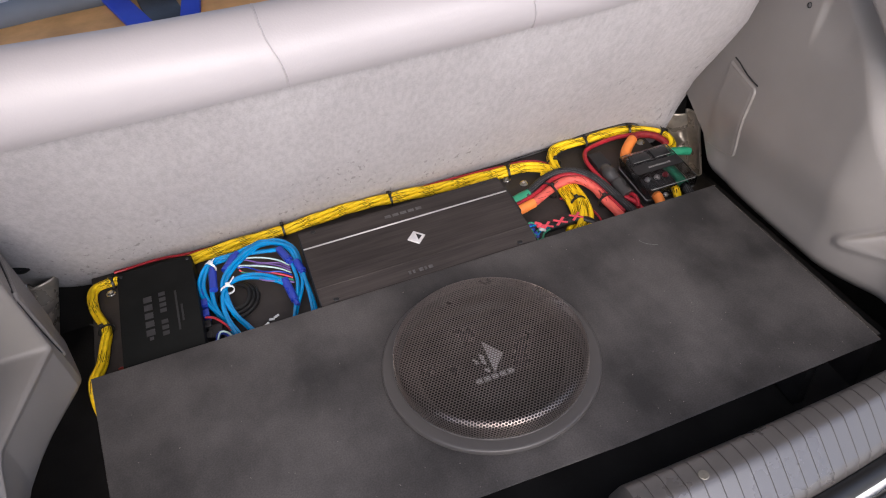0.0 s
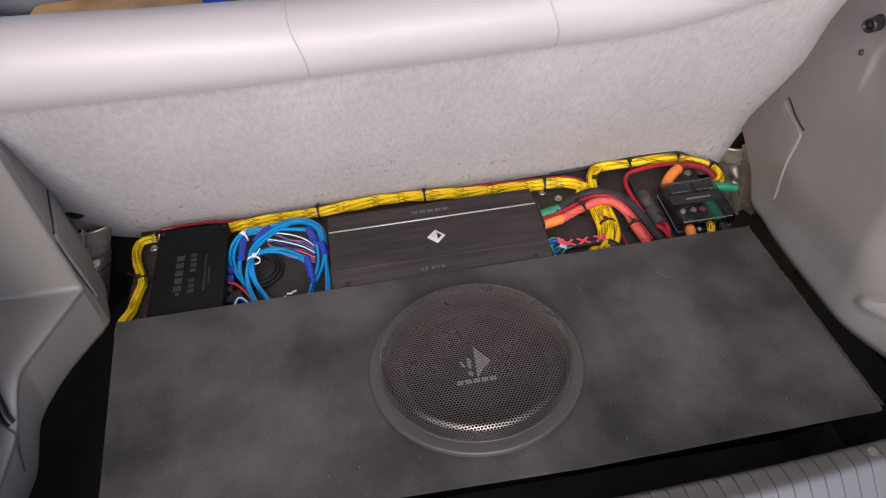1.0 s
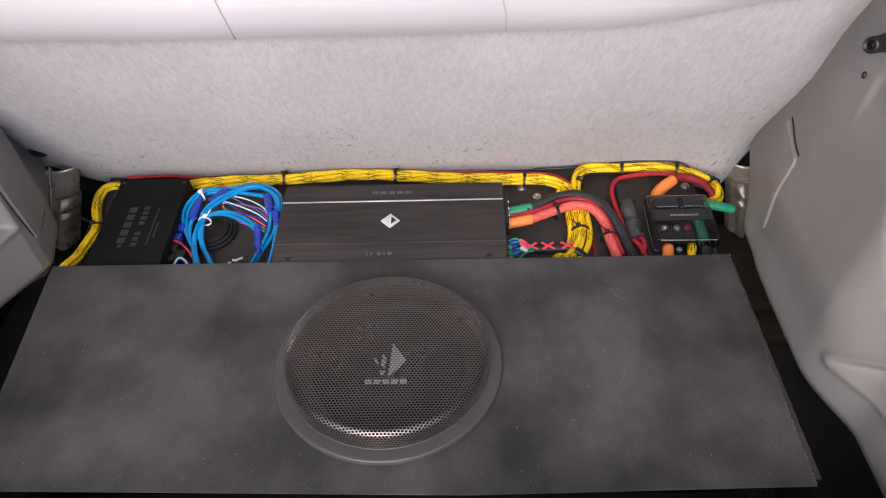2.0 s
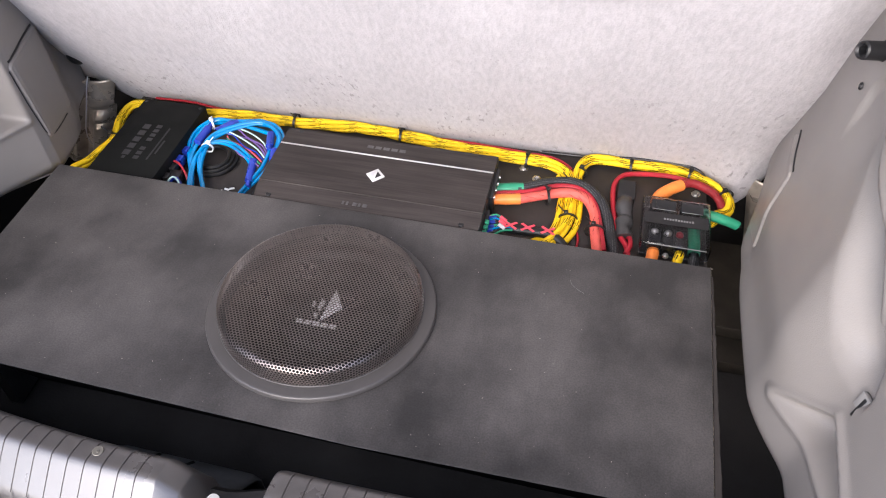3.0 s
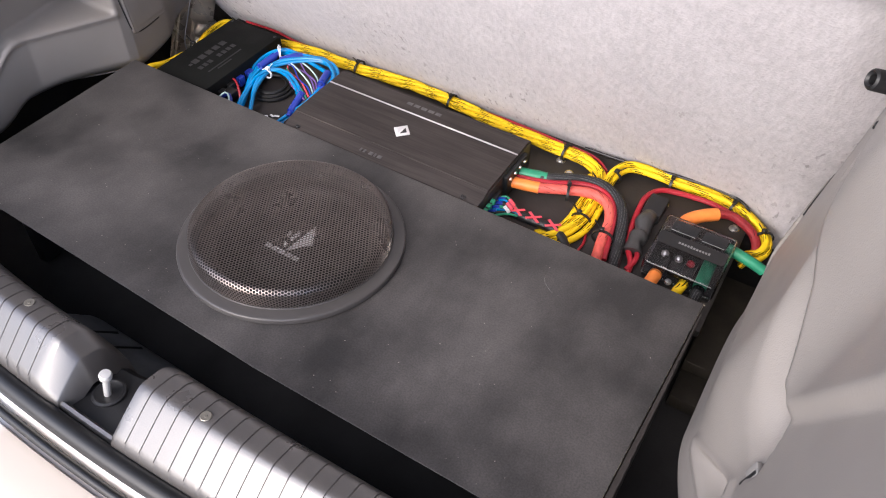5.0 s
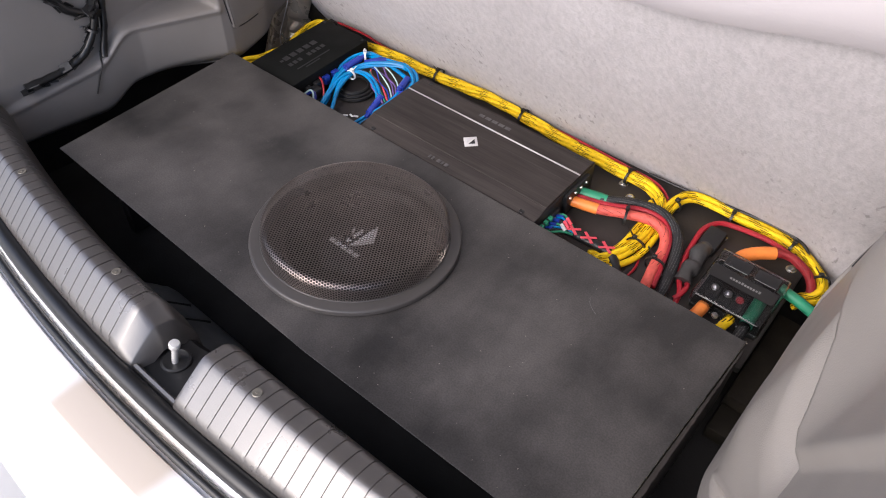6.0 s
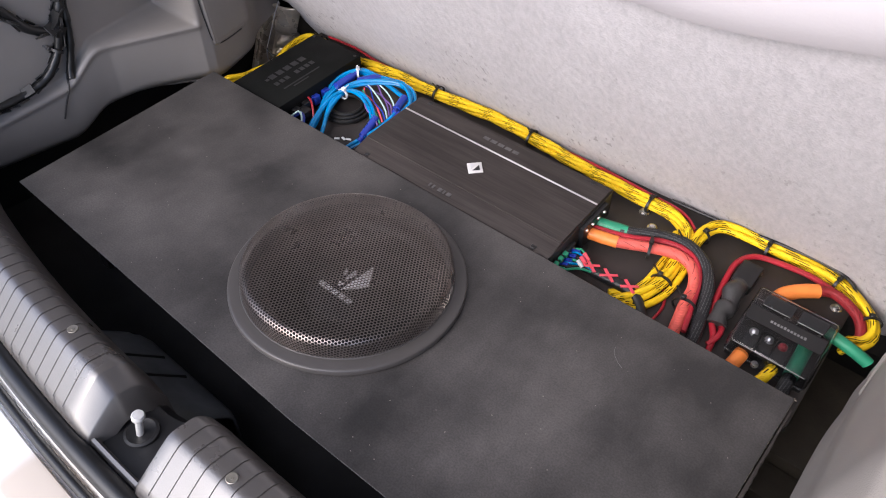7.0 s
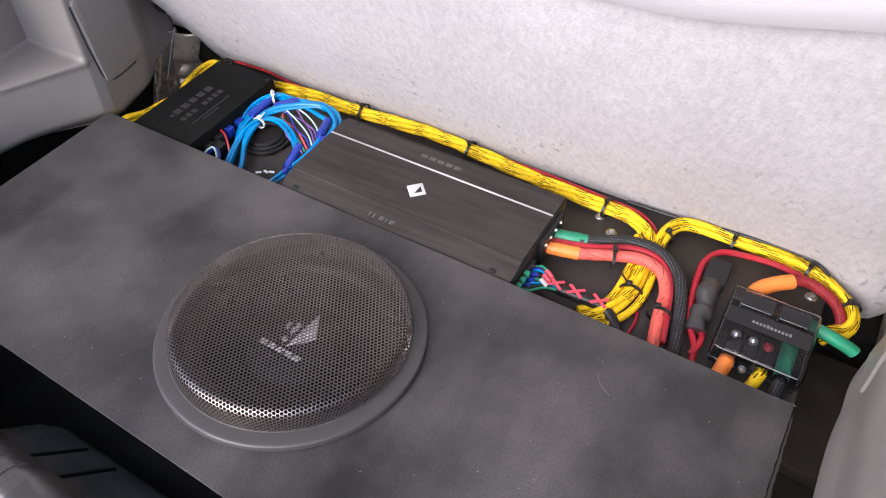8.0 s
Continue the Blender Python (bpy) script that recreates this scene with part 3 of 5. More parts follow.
# cabin beyond the seat
cushion = thing("cabin_cushion", (-0.35, 0.55, 0.40), "tan padded cover seen over the seat back", "cushion")
bm = bmesh.new()
add_box(bm, -0.62, 0.3, 0.36, 0.60, 0.34, 0.44, 0.03, 3, pose(0, 0, 0))
part("pad", bm, M_TAN, cushion)
part("back_roll", tube([(-0.66, 0.575, 0.440), (-0.50, 0.585, 0.445), (-0.35, 0.60, 0.450), (-0.1, 0.63, 0.455)], 0.024, 0.03, 14), M_GREYC, cushion, "slate grey padded roll")
cover = thing("seat_cover", (-0.4, 0.8, 0.40), "black seat cover with a beige patch", "seat cover")
part("cloth", box_bm(-0.64, 0.4, 0.63, 1.1, 0.30, 0.43, 0.03, 3), M_CAVE, cover)
part("patch", box_bm(-0.60, -0.50, 0.66, 0.76, 0.4295, 0.436, 0.003, 2), M_VINYL, cover, "beige patch")
strap = thing("cargo_strap", (-0.24, 0.48, 0.44), "black strap with blue edges lying across the tan cover", "strap")
part("webbing", box_bm(-0.055, 0.0, -0.14, 0.20, 0, 0.006, 0.002, m=pose(-0.22, 0.46, 0.441, 0, 0, 8)), M_BLACK, strap)
part("edging", box_bm(-0.085, -0.05, -0.14, 0.20, 0, 0.009, 0.003, m=pose(-0.22, 0.46, 0.441, 0, 0, 16)), M_STRAP, strap, "bright blue edging")
part("edging", box_bm(0.0, 0.03, -0.14, 0.20, 0, 0.009, 0.003, m=pose(-0.225, 0.46, 0.441, 0, 0, -6)), M_STRAP, strap, "bright blue edging")


# ---- rear sill ----
def sill_in(x):
    left = -0.399 + 0.25 * (x + 0.05) ** 2
    right = -0.386 + 0.08 * (x - 0.05) ** 2
    return left + (right - left) * ease(0.0, 0.05, x)


def sill_out(x):
    return -0.464 + 0.20 * x * x


def sill_height(t):
    """Height across the sill: t runs from the trunk side to the outside."""
    d = max(0.0, t - 0.46)
    return 0.2448 - 0.014 * max(0.0, 1 - t / 0.20) ** 2 - 0.0055 * max(0.0, 1 - t / 0.46) ** 1.4 - 0.062 * d * d / (d + 0.06)


def tread(x0, x1, ribs0, ribs1, ends):
    """A ribbed tread: convex across, grooved every 16.5 mm between ribs0 and ribs1; ends: (x, drop) where the plain end falls away."""
    n = int((ribs1 - ribs0) / 0.0165)
    cuts = [ribs0 + (ribs1 - ribs0) * (i + 0.5) / n for i in range(n)]
    xs = [(x, 0.0) for x in (x0, x1)] + [(x, 0.0) for x, _ in ends]
    for xc in cuts:
        xs += [(xc - 0.0055, 0.0), (xc - 0.0010, 0.0), (xc - 0.0005, 0.0012), (xc + 0.0005, 0.0012), (xc + 0.0010, 0.0), (xc + 0.0055, 0.0)]
    rows = []
    for x, g in sorted(set(xs)):
        a, b = sill_in(x), sill_out(x)
        drop = float(np.interp(x, [e[0] for e in ends], [e[1] for e in ends]))
        row = [(x, a + 0.012, 0.10), (x, a + 0.010, 0.195 - drop * 0.6)]
        for k in range(19):
            t = k / 18
            row.append((x, a + (b - a) * t, sill_height(t) - drop * (1 - 0.35 * t) - g * ease(0, 0.12, t)))
        row += [(x, b - 0.004, 0.205 - drop * 0.5), (x, b - 0.004, 0.16)]
        rows.append(row)
    return sheet(rows)


sill = thing("sill_plate", (0, -0.43, 0.10), "ribbed grey-black plastic loading sill with screws", "sill plate")
part("tread_panel", tread(-0.62, -0.013, -0.62, -0.048, [(-0.0385, 0.0), (-0.0375, 0.0008), (-0.0205, 0.0165), (-0.0190, 0.0190), (-0.013, 0.056)]), M_SILL, sill)
part("tread_panel", tread(0.054, 0.62, 0.066, 0.62, [(0.054, 0.050), (0.0565, 0.006), (0.0585, 0.0015), (0.062, 0.0)]), M_SILL, sill)
rows = []
for i in range(13):
    x = -0.075 + 0.15 * i / 12
    rows.append([(x, sill_in(x) + 0.012, 0.10), (x, sill_in(x) + 0.006, 0.176), (x, sill_in(x) - 0.002, 0.186), (x, -0.43, 0.190), (x, sill_out(x) + 0.004, 0.192), (x, sill_out(x) - 0.004, 0.185), (x, sill_out(x) - 0.004, 0.15)])
part("latch_tray", sheet(rows), M_BLACK, sill, "dark latch recess")
rows = []
for i in range(13):
    x = -0.030 + 0.094 * i / 12
    b = sill_out(x)
    rows.append([(x, b + 0.0075, 0.188), (x, b + 0.0060, 0.1975), (x, b + 0.0035, 0.2010), (x, b + 0.0005, 0.2000), (x, b - 0.003, 0.194), (x, b - 0.0035, 0.16)])
part("outer_bridge", sheet(rows), M_SILL, sill, "narrow plastic strip joining the treads")
for sx in (-0.335, -0.103, 0.130, 0.37):
    sy = -0.418 + 0.16 * sx * sx
    ts = (sy - sill_in(sx)) / (sill_out(sx) - sill_in(sx))
    disc_screw((sx, sy, sill_height(ts) + 0.0002), 0.0052, 0.0010, M_SCREW, sill)
latch = thing("latch_striker", (0.004, -0.425, 0.19), "bright steel striker pin in a dark socket", "latch")
part("socket", lathe([(0.0003, 0.0004), (0.0105, 0.0006), (0.0135, 0.002), (0.016, 0.0012), (0.0165, -0.002)], (0.002, -0.428, 0.191), 24), M_BLACK, latch)
part("pin", lathe([(0.0034, -0.004), (0.0034, 0.029), (0.0058, 0.032), (0.0061, 0.036), (0.0050, 0.0385), (0.0002, 0.039)], (0.002, -0.430, 0.189), 20, turn=Euler((radians(-5), radians(12), 0)).to_matrix().to_4x4()), M_PIN, latch)
latch_box = thing("latch_cover", (-0.10, -0.37, 0.0), "dull grey sloping latch cover with dark ribs below the sill", "latch cover")
rows = []
for i in range(19):
    x = -0.205 + 0.19 * i / 18
    e = 0.010 * (1 - ease(0.0, 0.03, x + 0.205)) + 0.004 * (1 - ease(0.0, 0.01, -0.015 - x))
    rows.append([(x, y - e * 0.5, z - e) for y, z in ((-0.399, 0.146), (-0.395, 0.150), (-0.388, 0.145), (-0.370, 0.127), (-0.350, 0.107), (-0.337, 0.093), (-0.332, 0.083), (-0.330, 0.002))])
solid(part("cover", sheet(rows), M_COVER, latch_box), 0.003)
for x in (-0.137, -0.096):
    part("rib", tube([(x - 0.004, -0.396, 0.151), (x, -0.380, 0.138), (x + 0.004, -0.360, 0.118), (x + 0.007, -0.340, 0.098)], 0.0038, 0.006, 8), M_RUBBER, latch_box, "dark rib")

XT = [-0.66 + 1.32 * i / 60 for i in range(61)]
seal = thing("weather_seal", (0, -0.48, 0.15), "glossy black rubber weather seal along the opening", "rubber seal")
part("bulb", tube([(x, sill_out(x) - 0.012, 0.196) for x in XT[::3]], 0.0098, 0.02, 14), M_RUBBER, seal)
part("lip", tube([(x, sill_out(x) - 0.0295, 0.1755) for x in XT[::3]], 0.0048, 0.02, 10), M_RUBBER, seal)
rows = []
for x in XT:
    b = sill_out(x)
    rows.append([(x, b - 0.005, 0.14), (x, b - 0.006, 0.178), (x, b - 0.012, 0.186), (x, b - 0.020, 0.184), (x, b - 0.024, 0.168), (x, b - 0.0355, 0.166), (x, b - 0.0355, 0.14)])
part("channel", sheet(rows), M_PAINT, seal, "white painted flange between the rubber lips")
# the beige patch on this paint stands for a reflection
bumper = thing("rear_bumper", (0, -0.52, 0.0), "glossy white rear bumper with a faint beige reflection painted on", "bumper")
rows = []
for x in XT:
    b = sill_out(x)
    rows.append([(x, b - 0.036, 0.150), (x, b - 0.036, 0.168), (x, b - 0.038, 0.1715), (x, b - 0.045, 0.172), (x, b - 0.075, 0.168), (x, b - 0.115, 0.155), (x, b - 0.135, 0.13), (x, b - 0.142, 0.05), (x, b - 0.13, -0.2)])
part("bumper_skin", sheet([r[4:] for r in rows]), M_PAINT, bumper)
part("upper_step", sheet([r[:5] for r in rows]), M_PAINT, bumper)

# ---- subwoofer box ----
TOP = [(-0.450, 0.0), (-0.411, -0.3255), (0.10, -0.3350), (0.442, -0.3290), (0.450, 0.0)]
CX, CY = 0.0135, -0.1720
sub_box = thing("subwoofer_box", (0, -0.16, 0.0), "black painted wooden subwoofer box with worn edges", "speaker box")


def board_with_hole(poly, z0, z1, r, seg=72):
    """A board with a round hole: fans of quads between the hole and the outline."""
    bm = bmesh.new()
    def edge_hit(a):
        d = Vector((math.cos(a), math.sin(a)))
        best = 9
        for i in range(len(poly)):
            p, q = Vector(poly[i]), Vector(poly[(i + 1) % len(poly)])
            e = q - p
            den = d.x * e.y - d.y * e.x
            if abs(den) < 1e-9:
                continue
            w = p - Vector((CX, CY))
            t = (w.x * e.y - w.y * e.x) / den
            s = (w.x * d.y - w.y * d.x) / den
            if t > 0 and -1e-6 <= s <= 1 + 1e-6:
                best = min(best, t)
        return (CX + d.x * best, CY + d.y * best)
    angs = sorted([2 * math.pi * i / seg for i in range(seg)] + [math.atan2(y - CY, x - CX) % (2 * math.pi) for x, y in poly])
    rings = []
    for z in (z1, z0):
        rings.append(([bm.verts.new((CX + r * math.cos(a), CY + r * math.sin(a), z)) for a in angs], [bm.verts.new((*edge_hit(a), z)) for a in angs]))
    for v in rings[1][1]:
        if v.co.y < -0.30:
            v.co.y += 0.0135
    n = len(angs)
    (ti, to), (bi, bo) = rings
    for k in range(n):
        j = (k + 1) % n
        bm.faces.new((ti[k], to[k], to[j], ti[j]))
        bm.faces.new((bi[j], bo[j], bo[k], bi[k]))
        bm.faces.new((to[k], bo[k], bo[j], to[j]))
        bm.faces.new((ti[j], bi[j], bi[k], ti[k]))
    bmesh.ops.recalc_face_normals(bm, faces=bm.faces)
    es = [e for e in bm.edges if abs(e.verts[0].co.z - z1) < 1e-6 and abs(e.verts[1].co.z - z1) < 1e-6 and e.calc_face_angle(0) > 1 and (e.verts[0].co.xy - Vector((CX, CY))).length > r + 0.01]
    bmesh.ops.bevel(bm, geom=es, offset=0.0010, segments=2, affect="EDGES", profile=0.5)
    return bm


part("top_panel", board_with_hole(TOP, 0.184, 0.200, 0.112), M_BOX, sub_box, smooth=False)


def wall_board(a, b, t, z0, z1):
    a, b = Vector(a), Vector(b)
    d = (b - a).normalized()
    nrm = Vector((-d.y, d.x))
    return prism([a[:], b[:], (b + nrm * t)[:], (a + nrm * t)[:]], z0, z1, 0.001)


part("back_panel", wall_board((0.448, -0.002), (-0.448, -0.002), 0.016, 0.004, 0.1835), M_BOX, sub_box)
bm = wall_board((-0.409, -0.3105), (0.434, -0.3145), 0.016, 0.004, 0.1835)
for v in bm.verts:
    v.co.y += 0.085 * (0.1835 - v.co.z) / 0.18
part("front_panel", bm, M_CAVE, sub_box, "black cloth covered front board")
part("side_panel", wall_board((-0.447, -0.02), (-0.417, -0.270), 0.016, 0.004, 0.1835), M_BOX, sub_box)
part("side_panel", wall_board((0.4425, -0.27), (0.4475, -0.02), 0.016, 0.004, 0.1835), M_BOX, sub_box)
part("base_panel", prism([(-0.43, -0.02), (-0.41, -0.22), (0.42, -0.22), (0.43, -0.02)], 0.004, 0.018), M_BOX, sub_box)

rc = random.Random(11)
bm = bmesh.new()
for k in range(300):
    e = rc.choice(("back", "back", "right", "right", "left", "left"))
    t = rc.random()
    if e == "back":
        x, y, a = -0.45 + 0.90 * (t if rc.random() < 0.5 else 0.60 + 0.38 * t), -0.0012, 0
    elif e == "right":
        x, y, a = 0.4495 - 0.0078 * t, -0.325 * t, 90
    else:
        x, y, a = -0.4490 + 0.0385 * t, -0.32 * t, 84
    w = rc.uniform(0.0005, 0.0026) * (1.5 if e == "back" else 1.0)
    add_box(bm, -w, w, -0.0004, 0.0004, -0.0006, 0.0001, m=pose(x, y, 0.1996, 0, 0, a + rc.uniform(-9, 9)))
rows = []
for k in range(61):
    t = k / 60
    y, inner = -0.012 - 0.308 * t, 0.4512 - 0.0082 * (0.036 + 0.936 * t)
    outer, top = 0.4528 - 0.0022 * t + rc.uniform(-0.0006, 0.0005), 0.1972 + rc.uniform(-0.0007, 0.0004)
    rows.append([(inner, y, 0.100), (inner, y, top - 0.0004), (inner + 0.0004, y, top), (outer - 0.0005, y, top), (outer, y, top - 0.0006), (outer, y, 0.100)])
part("side_lip", sheet(rows), M_BOARD, sub_box, "rough chipped edge of the side board")
tagged(part("edge_wear", bm, M_RAW, sub_box, "chipped bare wood along the edges", smooth=False), kind="stuff")
bm = bmesh.new()
for k in range(110):
    x, y = rc.uniform(-0.40, 0.43), (rc.uniform(-0.322, -0.285) if k % 3 == 0 else rc.uniform(-0.315, -0.01))
    if math.hypot(x - CX, y - CY) < 0.135:
        continue
    w = rc.uniform(0.00015, 0.00048)
    add_box(bm, -w * rc.choice((1, 1, 2.5)), w, -w * 0.7, w * 0.7, 0, 0.0003, m=pose(x, y, 0.2000, 0, 0, rc.uniform(0, 180)))
tagged(part("dust_specks", bm, M_DUST, sub_box, "pale dust specks", smooth=False), kind="stuff")
scratch = [(0.285, -0.060, 0.2002), (0.288, -0.068, 0.2002), (0.297, -0.076, 0.2002), (0.303, -0.079, 0.2002)]
part("lint_thread", tube(scratch, 0.00014, 0.003, 5), M_PRINT, sub_box, "pale thread of lint")

# ---- subwoofer ----
sub = thing("subwoofer", (CX, CY, 0.20), "round black subwoofer with a steel mesh grille", "subwoofer")
part("mounting_ring", lathe([(0.111, 0.1985), (0.1115, 0.206), (0.1130, 0.2086), (0.1160, 0.2088), (0.1270, 0.2078), (0.1290, 0.2074), (0.1300, 0.2066), (0.1304, 0.2050), (0.1305, 0.2014), (0.1270, 0.2013)], (CX, CY, 0), 120), M_RING, sub)
part("gasket", lathe([(0.1250, 0.2012), (0.1286, 0.2012), (0.1290, 0.2001)], (CX, CY, 0), 96), M_CAVE, sub, "thin dark foam gasket")
part("surround", lathe([(0.1105, 0.197), (0.106, 0.2015), (0.099, 0.203), (0.092, 0.2005), (0.088, 0.195)], (CX, CY, 0), 96), M_SURR, sub, "brown-black rubber surround")
part("cone", lathe([(0.0885, 0.195), (0.070, 0.182), (0.050, 0.170), (0.046, 0.168)], (CX, CY, 0), 96), M_CONE, sub)
part("dust_cap", lathe([(0.050, 0.172), (0.048, 0.181), (0.040, 0.187), (0.025, 0.1905), (0.010, 0.1915), (0.0003, 0.1917)], (CX, CY, 0), 72), M_CONE, sub)
part("basket", lathe([(0.1115, 0.198), (0.108, 0.15), (0.07, 0.10), (0.06, 0.06), (0.0003, 0.06)], (CX, CY, 0), 48), M_BLACK, sub)


def grille_point(x, y, sink=0.0):
    """A flat sheet pressed into a dish: slightly domed top, rounded shoulder, upright wall; distance from the middle runs along the profile."""
    s = math.hypot(x, y)
    r0, rb, th, top = 0.1045, 0.0105, radians(86), 0.2325
    if s <= r0:
        r, z, a = s, top + 0.0012 * (1 - (s / r0) ** 2), 0.0
    elif s <= r0 + rb * th:
        a = (s - r0) / rb
        r, z = r0 + rb * math.sin(a), top - rb * (1 - math.cos(a))
    else:
        d, a = s - r0 - rb * th, th
        r, z = r0 + rb * math.sin(th) + d * math.cos(th), top - rb * (1 - math.cos(th)) - d * math.sin(th)
    r -= sink * math.sin(a)
    k = r / s if s > 1e-9 else 0.0
    return (CX + x * k, CY + y * k, z - sink * math.cos(a))


def mesh_grille():
    """A honeycomb of holes in the pressed sheet: each cell is a hexagon with a hexagonal hole."""
    bm = bmesh.new()
    a, reach, sq = 0.0039, 0.1330, 0.90
    dy = a * math.sqrt(3) / 2 * sq
    cr, hr = a / math.sqrt(3), a / math.sqrt(3) * 0.79
    cache = {}
    def vert(x, y):
        key = (round(x * 2e4), round(y * 2e4))
        if key not in cache:
            cache[key] = bm.verts.new(grille_point(x, y))
        return cache[key]
    n = int(reach / dy) + 1
    for j in range(-n, n + 1):
        for i in range(-n - 1, n + 2):
            cx, cy = (i + 0.5 * (j % 2)) * a, j * dy
            if math.hypot(cx, cy) > reach:
                continue
            o, h, d = [], [], []
            for k in range(6):
                t = math.pi / 6 + k * math.pi / 3
                o.append(vert(cx + cr * math.cos(t), cy + cr * math.sin(t) * sq))
                hx, hy = cx + hr * math.cos(t), cy + hr * math.sin(t) * sq
                h.append(bm.verts.new(grille_point(hx, hy)))
                d.append(bm.verts.new(grille_point(hx, hy, 0.0008)))
            for k in range(6):
                m = (k + 1) % 6
                bm.faces.new((o[k], o[m], h[m], h[k]))
                bm.faces.new((h[k], h[m], d[m], d[k]))
    return bm


part("grille", mesh_grille(), M_GRILLE, sub, "black perforated steel grille", smooth=False)
part("grille_rim", lathe([(0.1140, 0.2070), (0.1150, 0.2098), (0.1162, 0.2098), (0.1170, 0.2086), (0.1172, 0.2070)], (CX, CY, 0), 120), M_RING, sub)
bm = bmesh.new()
for poly in ([(0.016, -0.136), (0.033, -0.163), (0.013, -0.186)], [(0.005, -0.153), (0.010, -0.158), (0.008, -0.172), (0.004, -0.168)], [(-0.005, -0.158), (-0.001, -0.160), (0.001, -0.168), (-0.003, -0.166)], [(0.003, -0.176), (0.009, -0.177), (0.008, -0.183), (0.004, -0.181)]):
    vs = [bm.verts.new((x, y, 0.1935)) for x, y in poly]
    f = bm.faces.new(vs)
    e = bmesh.ops.extrude_face_region(bm, geom=[f])
    for v in e["geom"]:
        if isinstance(v, bmesh.types.BMVert):
            v.co.z -= 0.001
for k in range(5):
    add_box(bm, -0.013 + 0.0100 * k, -0.0052 + 0.0100 * k, -0.1945, -0.1885, 0.1925, 0.1935)
bmesh.ops.recalc_face_normals(bm, faces=bm.faces)
part("emblem", bm, M_LOGO, sub, "faded silver printed emblem", smooth=False)

# ---- equipment board ----
SL = 0.09


def bz(y, up=0.0):
    return 0.152 + SL * y + up


TILT_B = Matrix.Translation((0, 0, 0.152)) @ Matrix.Rotation(math.atan(SL), 4, "X")
board = thing("equipment_board", (0, 0.1, 0.0), "black painted mounting board behind the speaker box", "mounting board")
part("panel", box_bm(-0.462, 0.458, 0.004, 0.236, -0.012, 0.0, 0.002, m=TILT_B), M_BOARD, board)
part("batten", box_bm(-0.44, -0.40, 0.02, 0.20, 0.002, 0.138, 0.002), M_BOARD, board)
part("batten", box_bm(0.38, 0.42, 0.02, 0.20, 0.002, 0.138, 0.002), M_BOARD, board)
bracket = thing("floor_bracket", (0.5, 0.06, 0.0), "dusty dark metal step beside the box", "bracket")
part("plate", box_bm(0.455, 0.60, 0.055, 0.24, 0.004, 0.042, 0.003), M_DARKMETAL, bracket)
part("tab", box_bm(0.456, 0.60, 0.005, 0.054, 0.004, 0.026, 0.003), M_DARKMETAL, bracket)

for x, y in ((0.194, 0.187), (0.216, 0.168), (0.443, 0.184), (-0.435, 0.188), (0.321, 0.073), (0.350, 0.180)):
    s = thing("board_screw", (x, y, bz(y)), "bright steel screw with washer in the black board", "screw", group="board screws")
    part("head", lathe([(0.0002, 0.0062), (0.002, 0.0058), (0.0044, 0.0045), (0.0050, 0.0025), (0.0050, 0.0012)], (x, y, bz(y)), 16), M_CHROME, s)
    part("washer", lathe([(0.004, 0.0016), (0.0066, 0.0014), (0.0068, 0.0002)], (x, y, bz(y)), 18), M_CHROME, s)

# ---- amplifier ----
amp = thing("amplifier", (0.0, 0.07, bz(0.07)), "flat brushed dark amplifier with a silver strip and white badge", "amplifier")
AX0, AX1 = -0.155, 0.160
TILT_A = TILT_B @ Matrix.Translation((0, 0.0045, 0))


def amp_profile():
    """Top of the extrusion, from the box side to the seat side: (y, height)."""
    p = [(0.0008, 0.0), (0.0008, 0.0400), (0.0016, 0.0418), (0.0040, 0.0428), (0.0292, 0.0483), (0.0302, 0.0485), (0.0306, 0.0496)]
    for y in (0.049, 0.088):
        p += [(y, 0.0498), (y + 0.0002, 0.0497), (y + 0.0004, 0.0497), (y + 0.0006, 0.0498)]
    p += [(0.1085, 0.0498), (0.1085, 0.0490), (0.1125, 0.0490), (0.1125, 0.0498), (0.140, 0.0496), (0.1475, 0.0470), (0.150, 0.043), (0.150, 0.0)]
    return p


rows = [[(x, y, z) for y, z in amp_profile()] for x in (AX0, AX0 + 0.05, 0.0, AX1 - 0.05, AX1)]
bm = sheet(rows)
bm.verts.ensure_lookup_table()
across = len(rows[0])
bm.faces.new(list(bm.verts)[:across])
bm.faces.new(list(bm.verts)[-across:][::-1])
bmesh.ops.recalc_face_normals(bm, faces=bm.faces)
bmesh.ops.transform(bm, matrix=TILT_A, verts=bm.verts)
part("body", bm, M_AMP, amp, smooth=14)
part("strip", box_bm(AX0, AX1, 0.1094, 0.1116, 0.0485, 0.0500, 0.0003, 1, m=TILT_A), M_STRIPE, amp, "thin polished silver strip")
for x0, x1 in ((AX0 - 0.0012, AX0 + 0.0005), (AX1 - 0.0005, AX1 + 0.0012)):
    part("end_plate", box_bm(x0, x1, 0.0040, 0.146, 0.001, 0.0455, 0.001, m=TILT_A), M_AMP_END, amp)
b1 = part("badge", box_bm(-0.0096, 0.0096, -0.0096, 0.0096, 0, 0.0020, 0.0007, m=TILT_A @ pose(0.0015, 0.0695, 0.0497, 0, 0, 45)), M_WHITE, amp, "white diamond badge")
bm = prism([(-0.0040, -0.0058), (0.0058, -0.0058), (0.0058, 0.0040)], 0.0021, 0.0024)
bmesh.ops.transform(bm, matrix=TILT_A @ pose(0.0015, 0.0695, 0.0497, 0, 0, 45), verts=bm.verts)
part("badge_mark", bm, M_BLACK, b1)
